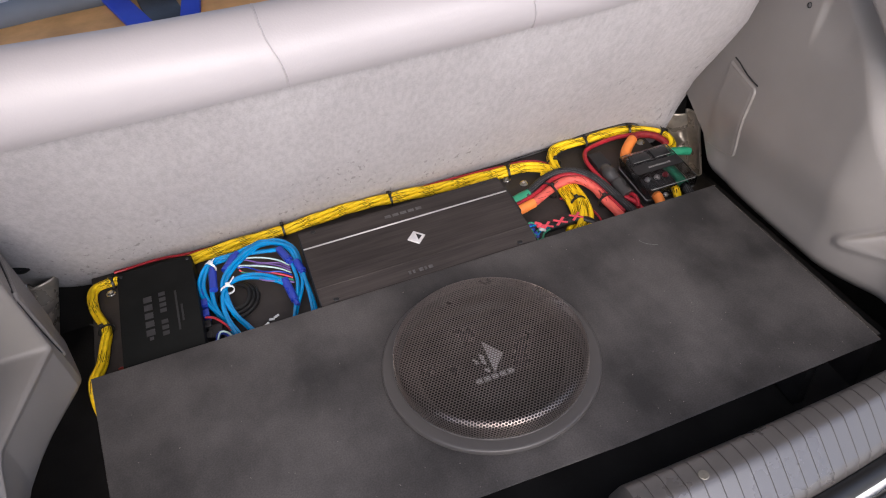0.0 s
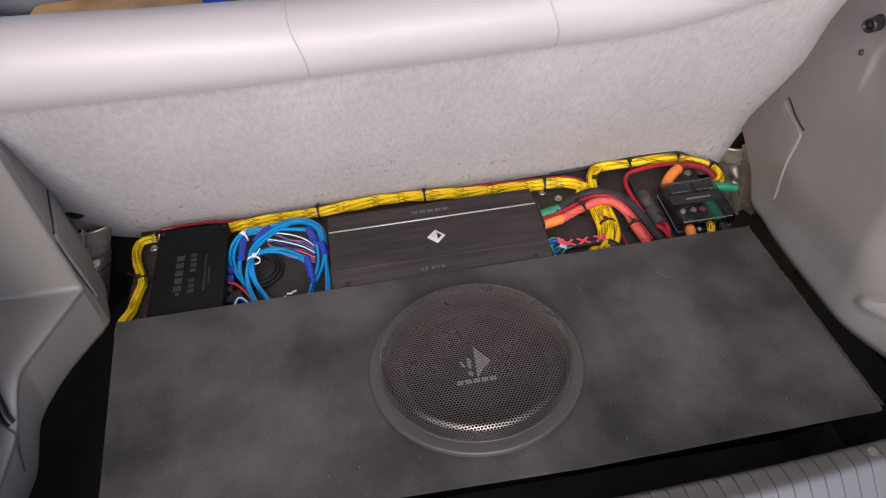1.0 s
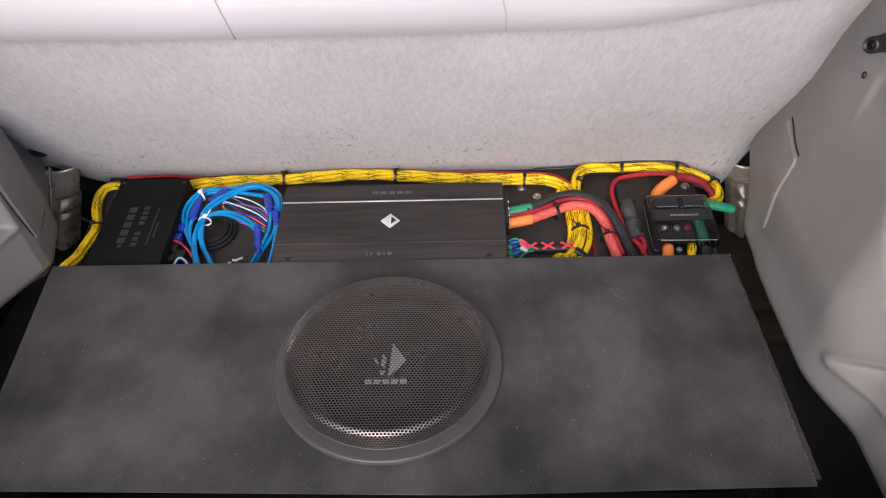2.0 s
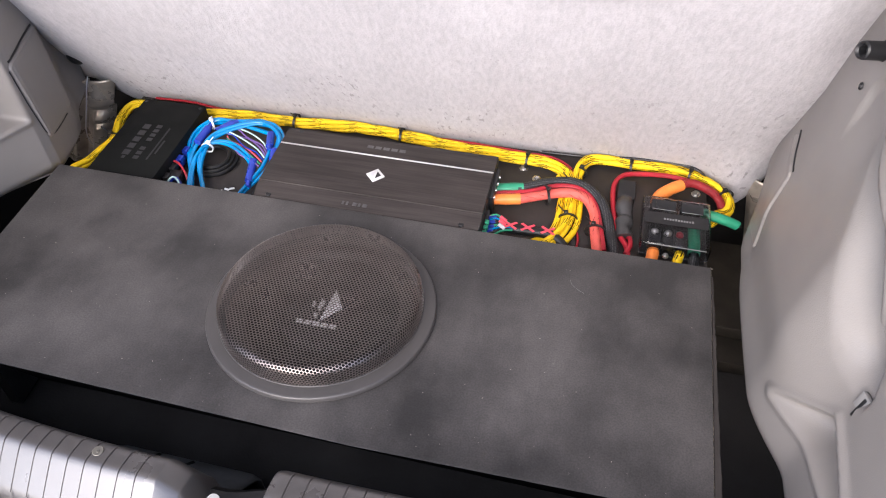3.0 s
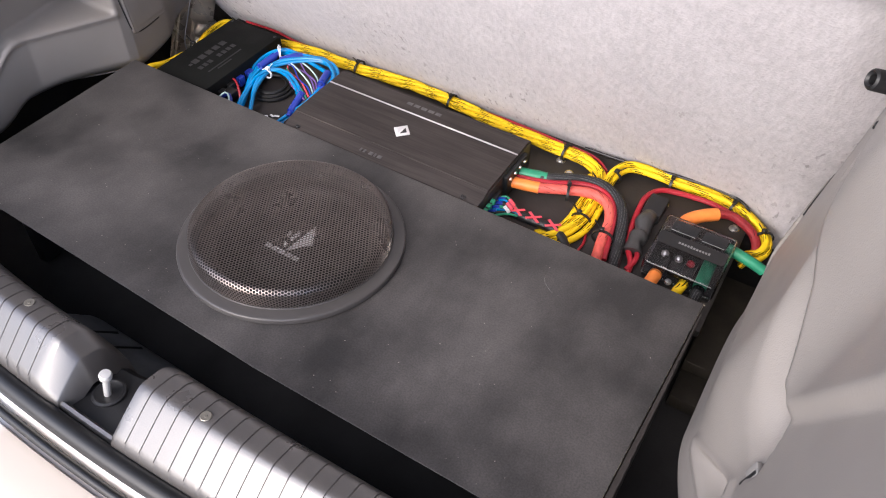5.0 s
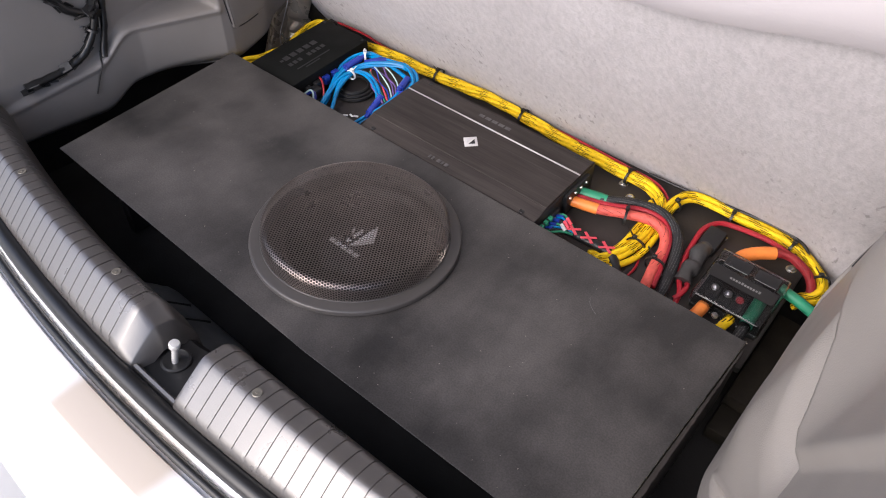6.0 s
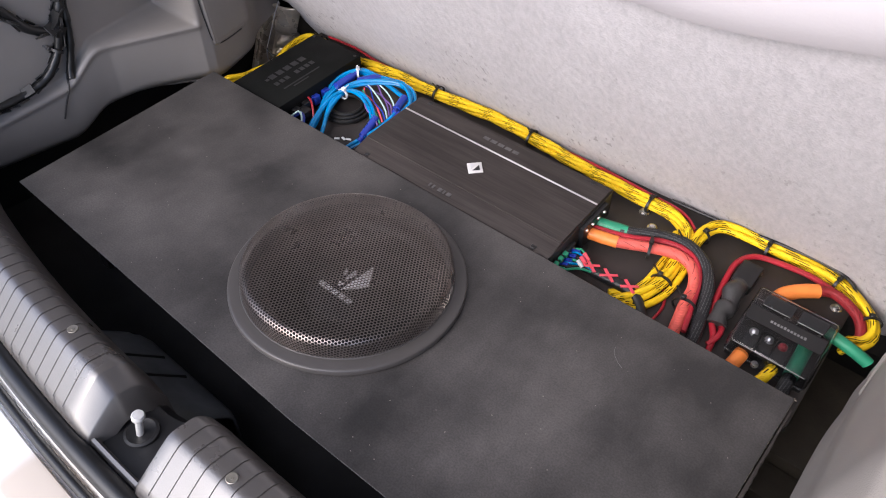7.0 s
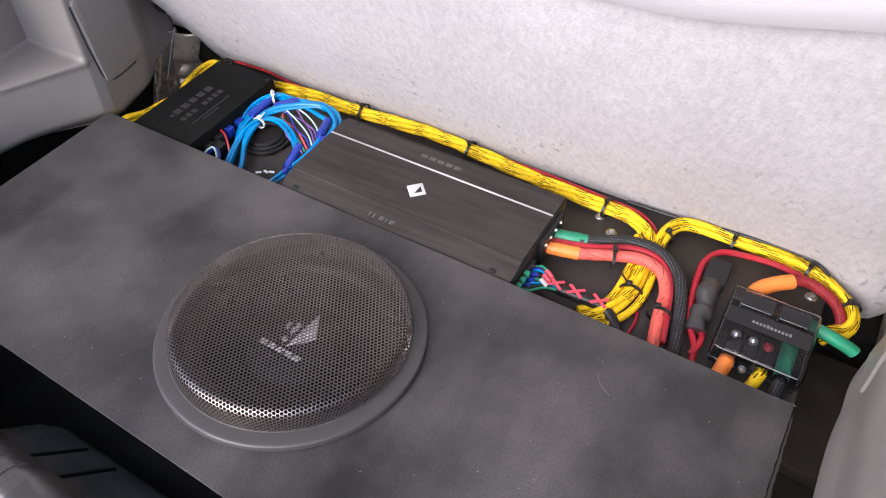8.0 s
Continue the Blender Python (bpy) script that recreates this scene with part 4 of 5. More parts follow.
bm = prism([(-0.0056, -0.0030), (-0.0056, 0.0060), (0.0030, 0.0060), (-0.0006, 0.0028)], 0.0021, 0.0024)
bmesh.ops.transform(bm, matrix=TILT_A @ pose(0.0015, 0.0695, 0.0497, 0, 0, 45), verts=bm.verts)
part("badge_mark", bm, M_LOGO, b1)
bars([(x, x + w, 0.0105, 0.0165, 0.0458) for x, w in ((-0.029, 0.003), (-0.023, 0.003), (-0.014, 0.006), (-0.006, 0.003), (0.0, 0.006))], amp, M_WORN, turn=TILT_A)
bars([(-0.028 + k * 0.012, -0.019 + k * 0.012, 0.1245, 0.130, 0.0496) for k in range(5)], amp, M_WORN, turn=TILT_A)
for x, y in ((0.136, 0.140), (0.136, 0.0095), (-0.134, 0.140), (-0.134, 0.0095)):
    disc_screw(TILT_A @ Vector((x, y, 0.0490 if y > 0.05 else 0.0439)), 0.0040, 0.0012, M_BLACK, amp)
term = part("terminal_block", box_bm(AX1 + 0.0005, AX1 + 0.007, 0.070, 0.128, 0.008, 0.042, 0.0012, m=TILT_A), M_BLACK, amp)
for k in range(4):
    p = TILT_A @ Vector((AX1 + 0.0068, 0.078 + k * 0.0135, 0.035))
    part("terminal_screw", lathe([(0.0002, 0.0022), (0.0020, 0.0022), (0.0027, 0.0)], p, 12, turn=Euler((0, radians(75), 0)).to_matrix().to_4x4()), M_CHROME, term)
plug = part("speaker_plug", box_bm(AX1 + 0.0005, AX1 + 0.006, 0.008, 0.058, 0.008, 0.030, 0.0012, m=TILT_A), M_BLACK, amp)
for k in range(3):
    part("plug_tab", box_bm(AX1 + 0.003, AX1 + 0.009, 0.011 + k * 0.010, 0.017 + k * 0.010, 0.026, 0.0325, 0.001, m=TILT_A), M_GREEN, plug, "small green plug tab")
for k in range(5):
    p = TILT_A @ Vector((AX1 + 0.0060, 0.017 + k * 0.0095, 0.020))
    part("plug_screw", lathe([(0.0002, 0.002), (0.0022, 0.002), (0.0026, 0.0)], p, 10, turn=Euler((0, radians(75), 0)).to_matrix().to_4x4()), M_CHROME, plug)

# ---- signal processor ----
dsp = thing("signal_processor", (-0.36, 0.09, bz(0.09)), "flat matt black processor case with grey print", "processor")
DX0, DX1 = -0.413, -0.309
part("case", box_bm(DX0, DX1, 0.002, 0.180, 0.002, 0.041, 0.0018, m=TILT_B), M_DSP, dsp)
bars([(-0.3805, -0.3695, 0.050 + k * 0.0150, 0.0605 + k * 0.0150, 0.0410) for k in range(5)] + [(-0.377, -0.372, 0.042, 0.0475, 0.0410)], dsp, M_FADED, turn=TILT_B)
bars([(-0.3600, -0.3515, 0.044 + k * 0.0102, 0.0508 + k * 0.0102, 0.0410) for k in (0, 1, 2, 4, 5, 6, 7)], dsp, M_FADED, turn=TILT_B)
bars([(-0.339, -0.3365, 0.046, 0.118, 0.0410), (-0.333, -0.3305, 0.060, 0.090, 0.0410)], dsp, M_AMP_END, turn=TILT_B)
for x, y in ((-0.407, 0.173), (-0.315, 0.173)):
    disc_screw(TILT_B @ Vector((x, y, 0.0412)), 0.0026, 0.0010, M_BLACK, dsp)
for k in range(6):
    part("socket", box_bm(DX1 - 0.001, DX1 + 0.008, 0.030 + k * 0.020, 0.042 + k * 0.020, 0.012, 0.026, 0.001, m=TILT_B), M_DBLUE if k > 1 else M_BLACK, dsp)


# ---- cables ----
def on(x, y, up):
    return (x, y, bz(y) + up)


LANES6 = [(0.0060 * math.cos(1.2566 * k), 0.0050 * math.sin(1.2566 * k) + 0.001) for k in range(5)]
yel = thing("yellow_cable_bundle", (0.0, 0.205, bz(0.2)), "bundle of yellow braided cables tied along the seat", "cable bundle")
main_p = [on(-0.345, 0.200, 0.004), on(-0.270, 0.201, 0.012), on(-0.173, 0.205, 0.013), on(-0.076, 0.210, 0.013), on(0.0, 0.206, 0.013), on(0.07, 0.201, 0.013), on(0.131, 0.197, 0.013), on(0.198, 0.193, 0.012), on(0.231, 0.190, 0.012), on(0.258, 0.172, 0.012), on(0.268, 0.150, 0.011)]
down_p = [on(0.270, 0.118, 0.010), on(0.270, 0.085, 0.009), on(0.264, 0.060, 0.008), on(0.254, 0.044, 0.007), on(0.238, 0.028, 0.006)]
bundle(main_p + [on(0.270, 0.120, 0.010)], LANES6, 0.0037, M_YEL, yel, twist=24.0, loose=0.0015)
bundle([main_p[9], main_p[10]] + down_p, [(-0.0135, 0.0), (-0.0045, 0.002), (0.0045, 0.0), (0.0135, 0.001), (0.0, 0.007)], 0.0043, M_YEL, yel, loose=0.003)
for p, a in ((main_p[2], (1, 0, 0)), (main_p[4], (1, 0, 0)), (main_p[7], (1, -0.1, 0)), (main_p[10], (0.2, -1, 0)), (down_p[1], (0.1, -1, 0))):
    tie_round(p, a, 0.0125, 0.0105, yel)
left_p = [on(-0.340, 0.200, 0.003), on(-0.384, 0.201, 0.002), on(-0.428, 0.203, 0.008), on(-0.455, 0.192, 0.011), on(-0.456, 0.155, 0.010), on(-0.441, 0.111, 0.010), on(-0.444, 0.084, 0.010), on(-0.449, 0.050, 0.012), (-0.4575, 0.022, 0.170), (-0.4610, 0.004, 0.150), (-0.4615, -0.006, 0.110), (-0.460, -0.008, 0.03)]
yl = thing("yellow_cable_branch", (-0.45, 0.12, bz(0.1)), "yellow braided cables curving round the black processor", "cable bundle")
bundle(left_p, [(-0.004, 0), (0.003, 0.001), (-0.0008, 0.005)], 0.0037, M_YEL, yl, twist=2.0)
tie_round(left_p[2], (1, 0, 0), 0.010, 0.008, yl)
tie_round(left_p[5], (0.3, -1, 0), 0.010, 0.008, yl)
yr = thing("yellow_cable_branch", (0.4, 0.2, bz(0.2)), "yellow braided cables arching round the fuse holder", "cable bundle")
right_p = [on(0.274, 0.146, 0.010), on(0.275, 0.179, 0.014), on(0.285, 0.201, 0.015), on(0.306, 0.209, 0.014), on(0.347, 0.209, 0.014), on(0.393, 0.211, 0.014), on(0.432, 0.207, 0.014), on(0.464, 0.190, 0.014), on(0.480, 0.174, 0.013), on(0.484, 0.161, 0.010), on(0.480, 0.151, 0.005), on(0.472, 0.150, 0.000), (0.466, 0.152, 0.150)]
bundle(right_p, [(-0.0055, 0), (0.003, 0), (-0.002, 0.0065)], 0.0043, M_YEL, yr, twist=7.0)
for k, a in ((1, (0.2, 1, 0)), (4, (1, 0, 0)), (6, (1, -0.3, 0)), (8, (0.5, -1, 0))):
    tie_round(right_p[k], a, 0.0105, 0.0085, yr)
blk = thing("thin_black_wire", (0.38, 0.225, bz(0.2)), "thin black wire along the foot of the seat", "wire")
part("wire", tube([on(0.215, 0.218, 0.010), on(0.28, 0.219, 0.012), on(0.345, 0.215, 0.022), on(0.40, 0.217, 0.023), on(0.43, 0.215, 0.022), on(0.448, 0.207, 0.019), on(0.456, 0.198, 0.012)], 0.0019, seg=7), M_BLACK, blk)
rw = thing("red_wire_run", (0.0, 0.215, bz(0.2)), "thin red wires behind the yellow bundle", "wire")
part("wire", tube([on(-0.425, 0.216, 0.012), on(-0.36, 0.217, 0.013), on(-0.30, 0.216, 0.008), on(-0.15, 0.219, 0.004), on(0.0, 0.219, 0.006), on(0.10, 0.213, 0.012), on(0.19, 0.206, 0.014), on(0.235, 0.201, 0.015), on(0.262, 0.184, 0.015), on(0.278, 0.160, 0.012)], 0.0020, seg=8), M_REDW, rw)
part("wire", tube([on(0.252, 0.11, 0.004), on(0.285, 0.07, 0.003), on(0.287, 0.03, 0.003)], 0.0017, seg=7), M_REDW, rw)

pwr = thing("red_power_cable", (0.24, 0.11, bz(0.11)), "thick red braided power cable with orange shrink sleeve", "power cable")
red_p = [on(0.161, 0.091, 0.020), on(0.181, 0.095, 0.020), on(0.201, 0.100, 0.020), on(0.236, 0.115, 0.021), on(0.266, 0.124, 0.022), on(0.290, 0.118, 0.021), on(0.304, 0.095, 0.018), on(0.308, 0.066, 0.015), on(0.314, 0.034, 0.012), on(0.320, 0.008, 0.008)]
part("braid", tube(red_p, 0.0067, 0.005, 14, wob=0.05), M_SALMON, pwr)
part("sleeve", tube(red_p[:3], 0.0077, 0.004, 14, wob=0.06), M_ORANGE, pwr, "orange heat-shrink sleeve")
part("thin_wire", tube([on(0.163, 0.101, 0.022), on(0.208, 0.113, 0.023), on(0.250, 0.133, 0.024), on(0.282, 0.132, 0.024), on(0.304, 0.109, 0.021), on(0.316, 0.067, 0.016), on(0.323, 0.036, 0.012)], 0.0036, seg=8), M_REDW, pwr)
tie_round(red_p[3], (1, 0.35, 0), 0.015, 0.0105, pwr)
tie_round(red_p[7], (0.1, -1, 0), 0.0125, 0.010, pwr)
gnd = thing("black_ground_cable", (0.25, 0.14, bz(0.14)), "black braided ground cable with green shrink sleeve", "power cable")
blk_p = [on(0.163, 0.112, 0.021), on(0.182, 0.116, 0.021), on(0.202, 0.121, 0.021), on(0.238, 0.141, 0.021), on(0.274, 0.145, 0.022), on(0.304, 0.127, 0.021), on(0.320, 0.099, 0.017), on(0.330, 0.063, 0.012), on(0.336, 0.036, 0.010), on(0.340, 0.008, 0.008)]
part("braid", tube(blk_p, 0.0075, 0.005, 14), M_BLKBR, gnd)
part("sleeve", tube(blk_p[:3], 0.0080, 0.004, 14, wob=0.06), M_GREEN, gnd, "green heat-shrink sleeve")

spk = thing("speaker_wire_sleeve", (0.22, 0.045, bz(0.04)), "black sleeve with pink crosses holding thin speaker wires", "speaker wire")
sl_p = [on(0.178, 0.045, 0.016), on(0.196, 0.047, 0.014), on(0.218, 0.048, 0.013), on(0.246, 0.049, 0.013), on(0.262, 0.044, 0.010), on(0.278, 0.030, 0.004)]
sleeve_ob = part("sleeve", tube(sl_p, 0.0068, 0.005, 12), M_BLACK, spk)
for k, x in enumerate((0.196, 0.220, 0.247)):
    y = 0.0470 + 0.04 * (x - 0.19)
    for a in (38, -38):
        part("cross_tape", box_bm(-0.0110, 0.0110, -0.0021, 0.0021, 0, 0.0009, 0.0002, 1, m=pose(x, y - 0.001, bz(y) + 0.0212 - 0.03 * (x - 0.19), -8, 2, a + 3)), M_PINK, sleeve_ob)
cols = [M_GREEN, M_BLACK, M_BLUE, M_GREEN, M_BLACK, M_BLUE, M_GREEN]
for k in range(5):
    y0 = 0.018 + k * 0.0085
    part("crimp", tube([on(0.166, y0, 0.022), on(0.176, y0 + 0.001, 0.025)], 0.0027, 0.004, 8), M_DBLUE if k else M_GREEN, spk, "blue insulated crimp")
for k in range(7):
    y0 = 0.016 + k * 0.0068
    part("wire", tube([on(0.168, y0, 0.022), on(0.175, y0 + 0.001, 0.025), on(0.187, 0.5 * y0 + 0.026, 0.021), on(0.200, 0.044 + 0.001 * (k - 3), 0.018)], 0.0016, 0.004, 7), cols[k], spk)
for k, y0 in enumerate((0.040, 0.047, 0.054)):
    part("ferrule", tube([on(0.181, y0, 0.026), on(0.190, y0 - 0.003, 0.022)], 0.0026, 0.004, 8), M_PINK if k else M_LOGO, spk)

# inline fuse with its red loop
inl = thing("inline_fuse", (0.345, 0.12, bz(0.12)), "black inline fuse block wrapped in tape", "fuse block")
part("block", box_bm(0.332, 0.357, 0.136, 0.174, 0.002, 0.020, 0.003, m=TILT_B), M_BLACK, inl)
part("wrap", tube([on(0.344, 0.134, 0.013), on(0.343, 0.116, 0.017), on(0.347, 0.100, 0.012), on(0.344, 0.084, 0.015), on(0.347, 0.068, 0.010)], 0.0108, 0.003, 18, wob=0.42), M_TAPE, inl, "lumpy black tape wrap")
redloop = thing("red_wire_loop", (0.4, 0.18, bz(0.18)), "red insulated wire looping to the fuse holder", "wire")
part("wire", tube([on(0.356, 0.030, 0.006), on(0.352, 0.053, 0.008), on(0.339, 0.075, 0.010), on(0.331, 0.105, 0.011), on(0.327, 0.140, 0.012), on(0.327, 0.165, 0.014), on(0.338, 0.186, 0.014), on(0.361, 0.194, 0.014), on(0.398, 0.198, 0.014), on(0.424, 0.192, 0.016), on(0.440, 0.184, 0.018)], 0.0036, 0.006, 9), M_REDW, redloop)
part("wire", tube([on(0.350, 0.074, 0.006), on(0.355, 0.066, 0.012), on(0.356, 0.052, 0.012), on(0.351, 0.040, 0.008)], 0.0032, 0.005, 8), M_REDW, redloop)
part("thick_wire", tube([on(0.412, 0.170, 0.022), on(0.432, 0.181, 0.021), on(0.452, 0.178, 0.018), on(0.468, 0.171, 0.013), on(0.477, 0.158, 0.006), on(0.476, 0.148, -0.002)], 0.0060, 0.006, 12), M_RED, redloop)

# fuse holder
fh = thing("fuse_holder", (0.41, 0.09, bz(0.09)), "black fuse holder with a smoked clear lid", "fuse holder")
part("base", box_bm(0.368, 0.453, 0.048, 0.132, 0.001, 0.012, 0.002, m=TILT_B), M_BLACK, fh)


def lid_shell():
    """Hollow lid: outer and inner skins."""
    bm = bmesh.new()
    add_box(bm, 0.366, 0.455, 0.044, 0.134, 0.010, 0.0345, 0.004, 3)
    bmesh.ops.delete(bm, geom=[f for f in bm.faces if f.calc_center_median().z < 0.0125], context="FACES")
    bmesh.ops.solidify(bm, geom=list(bm.faces), thickness=0.0016)
    bmesh.ops.transform(bm, matrix=TILT_B, verts=bm.verts)
    return bm


lid = part("lid", lid_shell(), M_LID, fh, "smoked transparent plastic lid")
part("label_band", prism([(0.3690, 0.0835), (0.3715, 0.0800), (0.4490, 0.0800), (0.4515, 0.0835), (0.4515, 0.1010), (0.3690, 0.1010)], 0.0347, 0.0353), M_BLACK, lid, "opaque black name band").data.transform(TILT_B)
bars([(0.394 + k * 0.0036, 0.3964 + k * 0.0036, 0.0882, 0.0912 + 0.0008 * (k in (4, 10)), 0.0354) for k in range(11)], lid, M_PRINT, turn=TILT_B)
for x0, x1 in ((0.3775, 0.4095), (0.4160, 0.4450)):
    part("window_rib", box_bm(x0, x1, 0.1075, 0.1255, 0.0340, 0.0356, 0.0006, 2, m=TILT_B), M_SMOKE, lid, "raised glossy window")
    part("window_edge", box_bm(x0 + 0.001, x1 - 0.001, 0.1069, 0.1074, 0.0347, 0.0355, 0.0001, 1, m=TILT_B), M_PRINT, lid)
part("front_edge", box_bm(0.3720, 0.4490, 0.0436, 0.0446, 0.0322, 0.0332, 0.0002, 1, m=TILT_B), M_PRINT, lid, "thin pale line along the front edge")
for k, x in enumerate((0.386, 0.403, 0.418)):
    part("terminal", box_bm(x - 0.007, x + 0.007, 0.056, 0.084, 0.012, 0.022, 0.001, m=TILT_B), M_AMP_END, fh)
    part("terminal_screw", lathe([(0.0002, 0.0060), (0.0022, 0.0058), (0.0046, 0.0035), (0.0050, 0.0)], TILT_B @ Vector((x - 0.001, 0.075, 0.0222)), 14), M_CHROME if k < 2 else M_REDW, fh)
part("terminal_screw", lathe([(0.0002, 0.0040), (0.0022, 0.0038), (0.0040, 0.0022), (0.0043, 0.0)], TILT_B @ Vector((0.4020, 0.0470, 0.0105)), 14, turn=Euler((radians(40), 0, 0)).to_matrix().to_4x4()), M_CHROME, fh)
for k, x in enumerate((0.391, 0.430)):
    part("fuse", box_bm(x - 0.013, x + 0.013, 0.106, 0.128, 0.011, 0.027, 0.0015, m=TILT_B), M_FADED, fh)
part("boot", tube([on(0.3855, 0.047, 0.015), on(0.3845, 0.036, 0.014), on(0.380, 0.016, 0.007)], 0.0080, 0.004, 14, wob=0.05), M_ORANGE, fh, "orange cable boot")
part("boot", tube([on(0.4190, 0.048, 0.016), on(0.4182, 0.043, 0.016), on(0.4150, 0.032, 0.012), on(0.4090, 0.016, 0.004)], 0.0062, 0.004, 12), M_YEL, fh, "yellow braided lead")
part("boot", tube([on(0.436, 0.098, 0.018), on(0.4365, 0.072, 0.018), on(0.437, 0.050, 0.016)], 0.0080, 0.004, 12), M_GREEN, fh, "green cable boot")
part("lead", tube([on(0.437, 0.052, 0.016), on(0.437, 0.030, 0.010), on(0.436, 0.014, 0.004)], 0.0070, 0.004, 12), M_BLKBR, fh, "black braided lead")
part("boot", tube([on(0.386, 0.134, 0.018), on(0.389, 0.146, 0.020), on(0.402, 0.160, 0.022), on(0.418, 0.173, 0.022)], 0.0086, 0.004, 14, wob=0.05), M_ORANGE, fh, "orange cable boot")
part("boot", tube([on(0.446, 0.125, 0.020), on(0.470, 0.122, 0.018), on(0.490, 0.121, 0.013), on(0.495, 0.1205, 0.011)], 0.0068, 0.004, 14, wob=0.05), M_GREEN, fh, "green cable boot")

# ---- coiled signal leads ----
coil = thing("signal_cable_coil", (-0.235, 0.10, bz(0.1)), "coil of glossy blue signal cables with white ties", "cable coil")
rng = random.Random(9)
LOOPS = {
    "outer": (4, [(-0.262, 0.008, 0.004), (-0.274, 0.045, 0.012), (-0.295, 0.083, 0.016), (-0.306, 0.113, 0.022), (-0.300, 0.137, 0.029), (-0.282, 0.153, 0.034), (-0.250, 0.153, 0.036), (-0.221, 0.162, 0.034), (-0.189, 0.161, 0.032), (-0.167, 0.138, 0.028), (-0.164, 0.094, 0.024), (-0.164, 0.045, 0.018), (-0.168, 0.008, 0.010)]),
    "inner": (4, [(-0.240, 0.008, 0.004), (-0.253, 0.038, 0.009), (-0.270, 0.069, 0.020), (-0.273, 0.102, 0.030), (-0.260, 0.127, 0.037), (-0.226, 0.153, 0.039), (-0.203, 0.159, 0.037), (-0.174, 0.138, 0.033), (-0.168, 0.100, 0.028)]),
    "riser": (2, [(-0.266, 0.008, 0.006), (-0.278, 0.051, 0.013), (-0.290, 0.080, 0.022), (-0.291, 0.106, 0.030), (-0.288, 0.118, 0.033)]),
    "cross": (2, [(-0.262, 0.010, 0.006), (-0.280, 0.060, 0.018), (-0.279, 0.092, 0.030), (-0.262, 0.106, 0.035), (-0.236, 0.107, 0.034), (-0.205, 0.092, 0.030), (-0.190, 0.078, 0.026)]),
    "drop": (2, [(-0.173, 0.117, 0.032), (-0.171, 0.076, 0.026), (-0.187, 0.038, 0.016), (-0.200, 0.008, 0.008)]),
    "bridge": (2, [(-0.262, 0.140, 0.036), (-0.245, 0.149, 0.036), (-0.222, 0.149, 0.035), (-0.190, 0.146, 0.032)]),
}
for count, base in LOOPS.values():
    for k in range(count):
        ax, ay, az = (rng.uniform(-0.005, 0.005) for _ in range(3))
        ph = rng.uniform(0, 6)
        pts = [on(x + ax * math.cos(i * 0.7 + ph), y + ay * math.sin(i * 0.6 + ph), max(0.004, up + 0.6 * az + 0.0008 * k)) for i, (x, y, up) in enumerate(base)]
        part("lead", tube(pts, 0.0027, 0.005, 9), M_BLUE, coil)
for p, q in (((-0.288, 0.101, 0.034), (-0.285, 0.133, 0.036)), ((-0.268, 0.127, 0.037), (-0.250, 0.149, 0.039)), ((-0.187, 0.143, 0.034), (-0.178, 0.115, 0.034)), ((-0.192, 0.087, 0.029), (-0.186, 0.052, 0.021)), ((-0.169, 0.112, 0.031), (-0.165, 0.094, 0.029))):
    a, b = Vector(on(*p)), Vector(on(*q))
    pl = part("plug", tube([a, a.lerp(b, 0.5), b], 0.0060, 0.004, 12), M_DBLUE, coil, "dark blue translucent plug")
    part("collar", tube([b, b + (b - a) * 0.12, b + (b - a) * 0.25], 0.0040, 0.003, 10), M_DBLUE, pl)
for k in range(8):
    w = 0.004 * math.sin(2.1 * k)
    pts = [on(-0.258 + 0.002 * k, 0.146 - 0.005 * k, 0.037), on(-0.240, 0.142 - 0.005 * k + w, 0.037 - 0.001 * (k % 3)), on(-0.216, 0.136 - 0.006 * k - w, 0.035 - 0.002 * (k % 3)), on(-0.194, 0.126 - 0.006 * k, 0.031), on(-0.180, 0.112 - 0.005 * k, 0.028)]
    part("core", tube(pts, 0.0012, 0.006, 6), (M_PALE, M_PURP, M_PURP, M_PALE, M_DBLUE, M_PINK, M_GREEN, M_PURP)[k], coil)
tie_round(on(-0.286, 0.146, 0.034), (0.19, 0.18, 0), 0.0085, 0.0075, coil, M_TIE, 0.0030)
tie_round(on(-0.270, 0.097, 0.031), (0.05, 1, 0), 0.0085, 0.0070, coil, M_TIE, 0.0030)
scrap = thing("cable_tie_scrap", (-0.222, 0.05, bz(0.05)), "white cut cable tie scraps lying on the board", "scrap")
for x, y, a in ((-0.217, 0.053, 25), (-0.224, 0.050, -10), (-0.232, 0.044, 40)):
    part("cutting", box_bm(-0.004, 0.004, -0.0018, 0.0018, 0, 0.0016, 0.0004, 1, m=pose(x, y, bz(y), 5, 0, a)), M_TIE, scrap)
roundel = thing("coiled_black_lead", (-0.272, 0.100, bz(0.1)), "small coil of black cable flat on the board", "cable coil")
for k in range(3):
    part("turn", tube([on(-0.268 + (0.034 - 0.005 * k) * math.cos(a), 0.102 + (0.034 - 0.005 * k) * math.sin(a), 0.004 + 0.003 * k) for a in [2 * math.pi * i / 24 for i in range(25)]], 0.0030, 0.006, 8), M_RUBBER, roundel)
dpl = thing("power_plug", (-0.30, 0.03, bz(0.03)), "small black plug with thin red and white leads", "plug")
part("body", box_bm(-0.306, -0.288, 0.030, 0.052, 0.008, 0.024, 0.0015, m=TILT_B), M_BLACK, dpl)
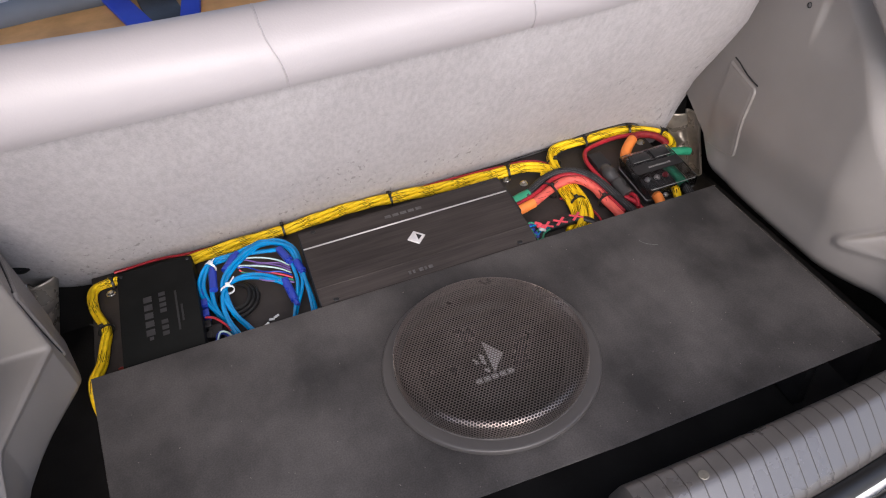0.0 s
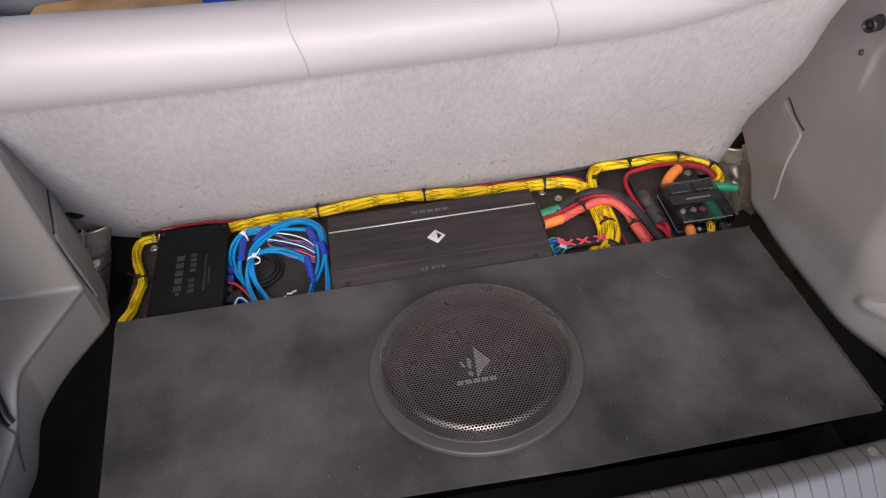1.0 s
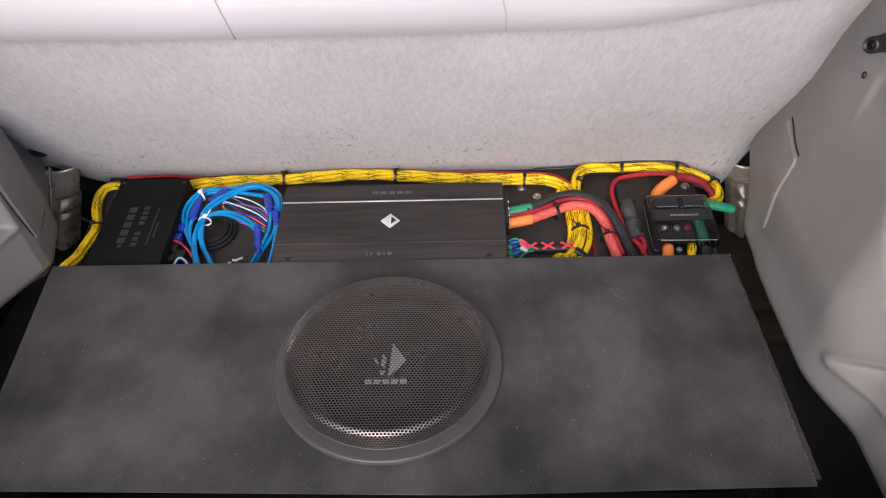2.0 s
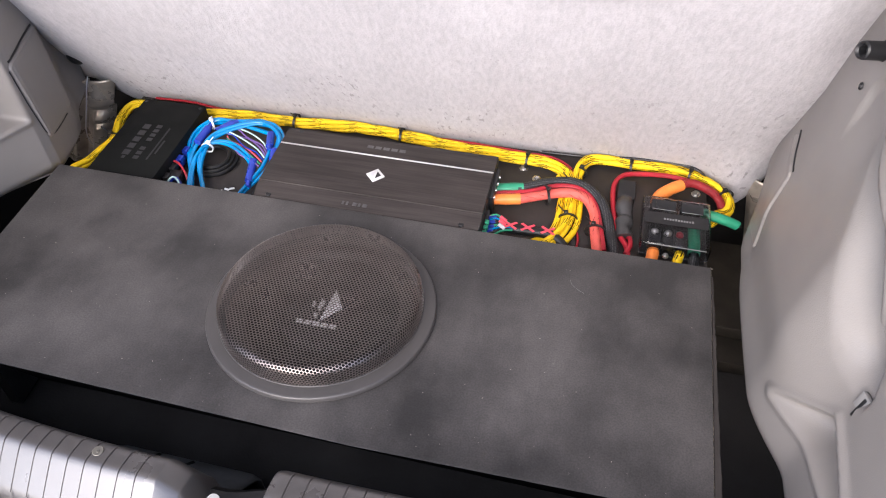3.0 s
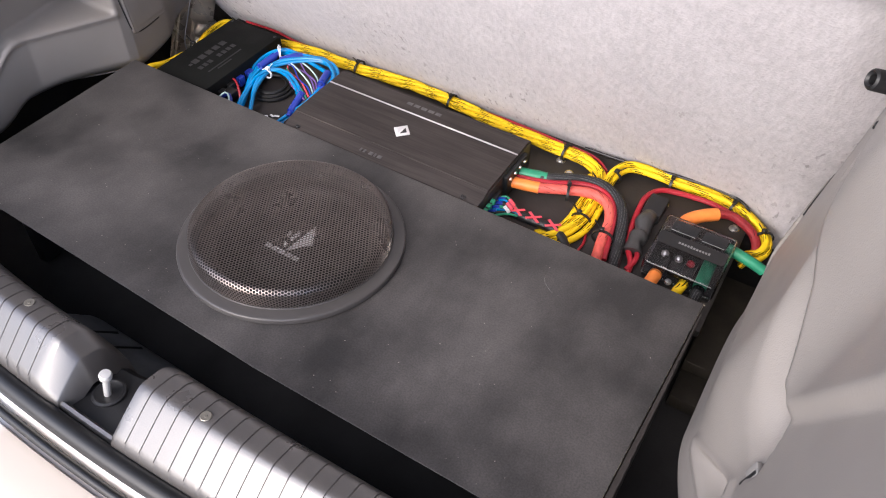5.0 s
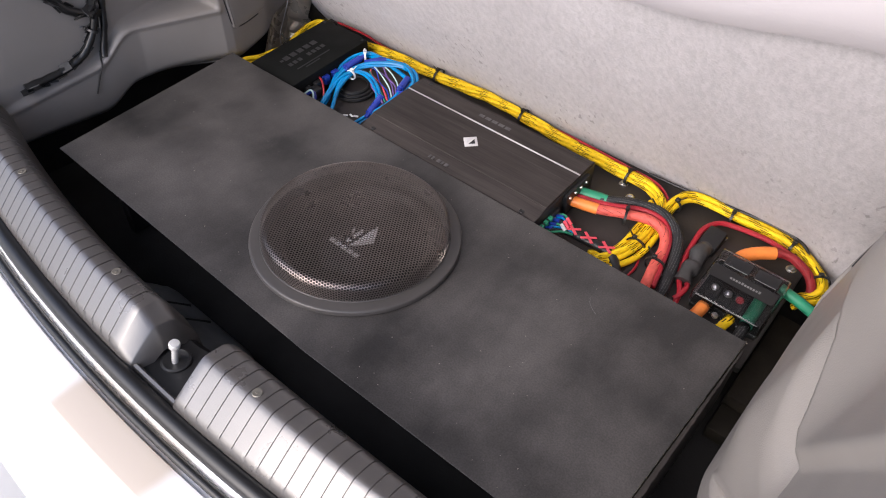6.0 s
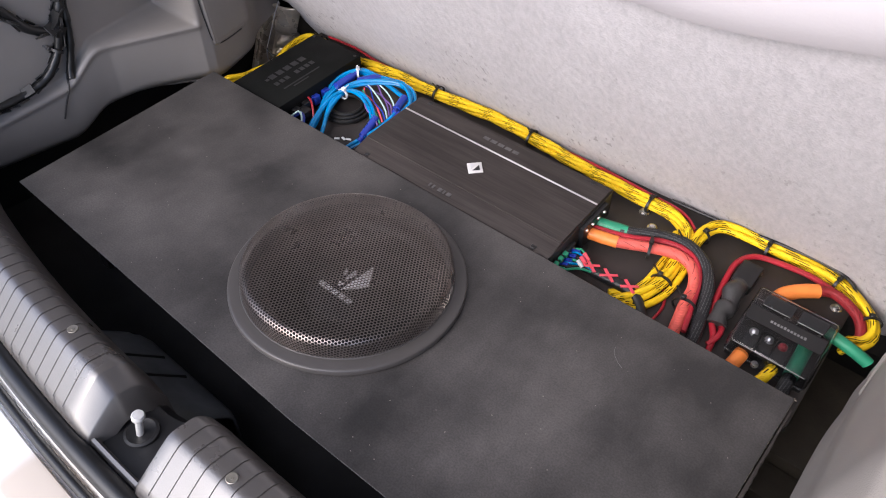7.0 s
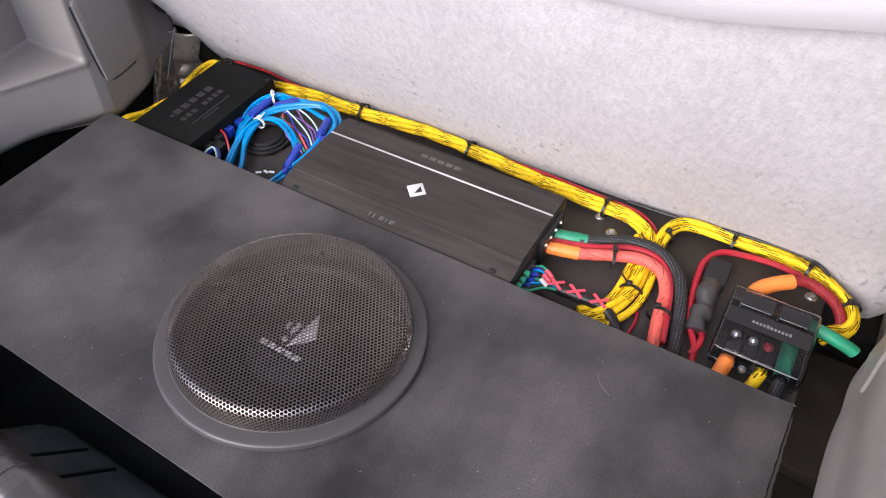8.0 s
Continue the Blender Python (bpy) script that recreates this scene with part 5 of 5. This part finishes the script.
part("lead", tube([on(-0.306, 0.060, 0.030), on(-0.296, 0.056, 0.030), on(-0.284, 0.048, 0.020), on(-0.275, 0.036, 0.006)], 0.0017, 0.004, 7), M_REDW, dpl)
part("lead", tube([on(-0.300, 0.010, 0.022), on(-0.290, 0.026, 0.032), on(-0.278, 0.020, 0.026), on(-0.276, 0.004, 0.012)], 0.0014, 0.004, 7), M_PALE, dpl)
part("lead", tube([on(-0.302, 0.010, 0.018), on(-0.292, 0.030, 0.026), on(-0.280, 0.024, 0.020), on(-0.280, 0.004, 0.01)], 0.0030, 0.004, 8), M_DBLUE, dpl)
rs = thing("red_wire_tail", (-0.425, 0.03, bz(0.03)), "short red wire tails beside the processor", "wire")
for k in range(3):
    part("wire", tube([on(-0.419, 0.040 - 0.006 * k, 0.008), on(-0.425, 0.030 - 0.004 * k, 0.018), on(-0.417, 0.022, 0.024 - 0.003 * k), on(-0.424, 0.008, 0.014)], 0.0014, 0.004, 6), M_REDW, rs)


# ---- seat hinge brackets ----
def hinge(side, x0, wide, ru, slope, high):
    """A pressed metal bracket facing the trunk, with a cup, a dent, a raised rib and a turned flange."""
    h = thing("metal_bracket", (side * (x0 + 0.03), 0.21, 0.05), "scuffed bronze pressed metal bracket beside the seat foot", "bracket", group="seat brackets")
    rows = []
    for j in range(41):
        z = 0.045 + (high - 0.045) * j / 40
        row = []
        for i in range(41):
            u = i / 40
            x = x0 + wide * u - slope * (z - 0.15)
            y = 0.222 - 0.014 * math.sin(math.pi * min(1.0, u * 1.1)) - 0.026 * ease(ru + 0.30, ru + 0.48, u) + 0.008 * ease(0.10, 0.0, u)
            tab = ease(0.150, 0.162, z) * ease(ru + 0.35, ru + 0.20, u)
            cup = math.exp(-((u - ru) / 0.13) ** 4 - ((z - 0.133) / 0.010) ** 2)
            rib = math.exp(-((u - ru) / 0.12) ** 4) * (1 - ease(0.112, 0.120, z))
            row.append((side * x, y - 0.010 * tab - 0.012 * cup - 0.009 * rib, z))
        rows.append(row)
    solid(part("plate", sheet(rows), M_STEEL, h), 0.0025)
    fl = [(side * (x0 + wide * (ru + 0.50) - slope * (z - 0.15)), 0.1915, z) for z in (0.05, 0.09, 0.13, 0.17, 0.19)]
    part("flange", tube(fl, 0.0022, 0.01, 8), M_STEEL, h)
    return h


hinge(1, 0.521, 0.054, 0.36, 0.22, 0.192)
hinge(-1, 0.519, 0.072, 0.22, 0.40, 0.212)

pale = thing("pale_wire", (-0.52, 0.15, 0.10), "thin pale wire caught on the metal bracket", "wire")
part("wire", tube([(-0.533, 0.204, 0.216), (-0.537, 0.196, 0.196), (-0.546, 0.188, 0.160), (-0.556, 0.182, 0.125), (-0.563, 0.186, 0.100), (-0.570, 0.198, 0.080)], 0.0010, 0.008, 6), M_LOGO, pale)

# loose black loom in the side pocket
loom = thing("black_wiring_loom", (-0.53, -0.18, 0.25), "black corrugated wiring loom hanging in the side pocket", "wiring loom")


def over_trim(pts, r, gap=0.001, tuck=2.0):
    """A cable whose points are kept just inside the left trim's skin."""
    C = curve_points(pts, 0.005)
    P = [Vector((max(p.x, left_x(p.y, p.z) + r + gap) if i < len(C) * tuck else p.x, p.y, p.z)) for i, p in enumerate(C)]
    for _ in range(3):
        P = [P[0]] + [Vector((max((a.x + 2 * b.x + c.x) / 4, b.x), b.y, b.z)) for a, b, c in zip(P, P[1:], P[2:])] + [P[-1]]
    return add_tube(bmesh.new(), P, r, 10, 0.3)


def ragged(pts, r, seed):
    """Torn cloth tape round a conduit: short overlapping flaps along the cable."""
    C = frames_along([Vector((left_x(p.y, p.z) + r + 0.001, p.y, p.z)) for p in curve_points(pts, 0.011)])
    rr = random.Random(seed)
    for p, t, sd, n in C:
        m = Matrix.Translation(p) @ Matrix((t, sd, n)).transposed().to_4x4() @ pose(0, 0, 0, rr.uniform(0, 360), rr.uniform(-12, 12), rr.uniform(-25, 25))
        part("torn_tape", box_bm(-0.008, 0.008, -r * 1.2, r * 1.2, r * 0.75, r * 1.1, 0.0004, 1, m), M_RUBBER, loom, smooth=False)


RUNS = ((0.0062, [(-0.55, -0.262, 0.385), (-0.54, -0.229, 0.350), (-0.53, -0.207, 0.320), (-0.53, -0.180, 0.308), (-0.53, -0.166, 0.322), (-0.53, -0.150, 0.36)]),
        (0.0058, [(-0.53, -0.168, 0.318), (-0.53, -0.176, 0.292), (-0.53, -0.190, 0.268), (-0.53, -0.212, 0.247), (-0.53, -0.250, 0.236), (-0.53, -0.300, 0.232)]),
        (0.0050, [(-0.53, -0.152, 0.345), (-0.53, -0.159, 0.300), (-0.53, -0.170, 0.262), (-0.53, -0.180, 0.238)]))
for k, (r, pts) in enumerate(RUNS):
    part("conduit", over_trim(pts, r), M_RUBBER, loom)
    if k < 2:
        ragged(pts, r, 5 + k)
part("thin_wire", over_trim([(-0.53, -0.180, 0.245), (-0.53, -0.190, 0.226), (-0.53, -0.200, 0.205), (-0.53, -0.208, 0.186)], 0.0012), M_TAPE, loom)
for y, z, a in ((-0.183, 0.281, (0, -0.5, -0.8)), (-0.168, 0.316, (0, 1, -0.3))):
    tie_round((left_x(y, z) + 0.007, y, z), a, 0.0085, 0.0075, loom, M_TAPE)
# black disc added where the trim turns away into deep shade
shade_disc = thing("deep_shade_disc", (-0.57, -0.318, 0.205), "dark round disc standing in for deep shade in the side trim", "lamp housing")
SIDEWAYS = Euler((0, radians(90), 0)).to_matrix().to_4x4()
part("shell", lathe([(0.093, -0.06), (0.093, 0.010), (0.091, 0.0135), (0.087, 0.015)], (-0.555, -0.318, 0.300), 56, turn=SIDEWAYS), M_BLACK, shade_disc)
part("cap", lathe([(0.087, 0.0150), (0.085, 0.011), (0.060, 0.009), (0.035, 0.012), (0.0003, 0.013)], (-0.555, -0.318, 0.300), 56, turn=SIDEWAYS), M_RUBBER, shade_disc)
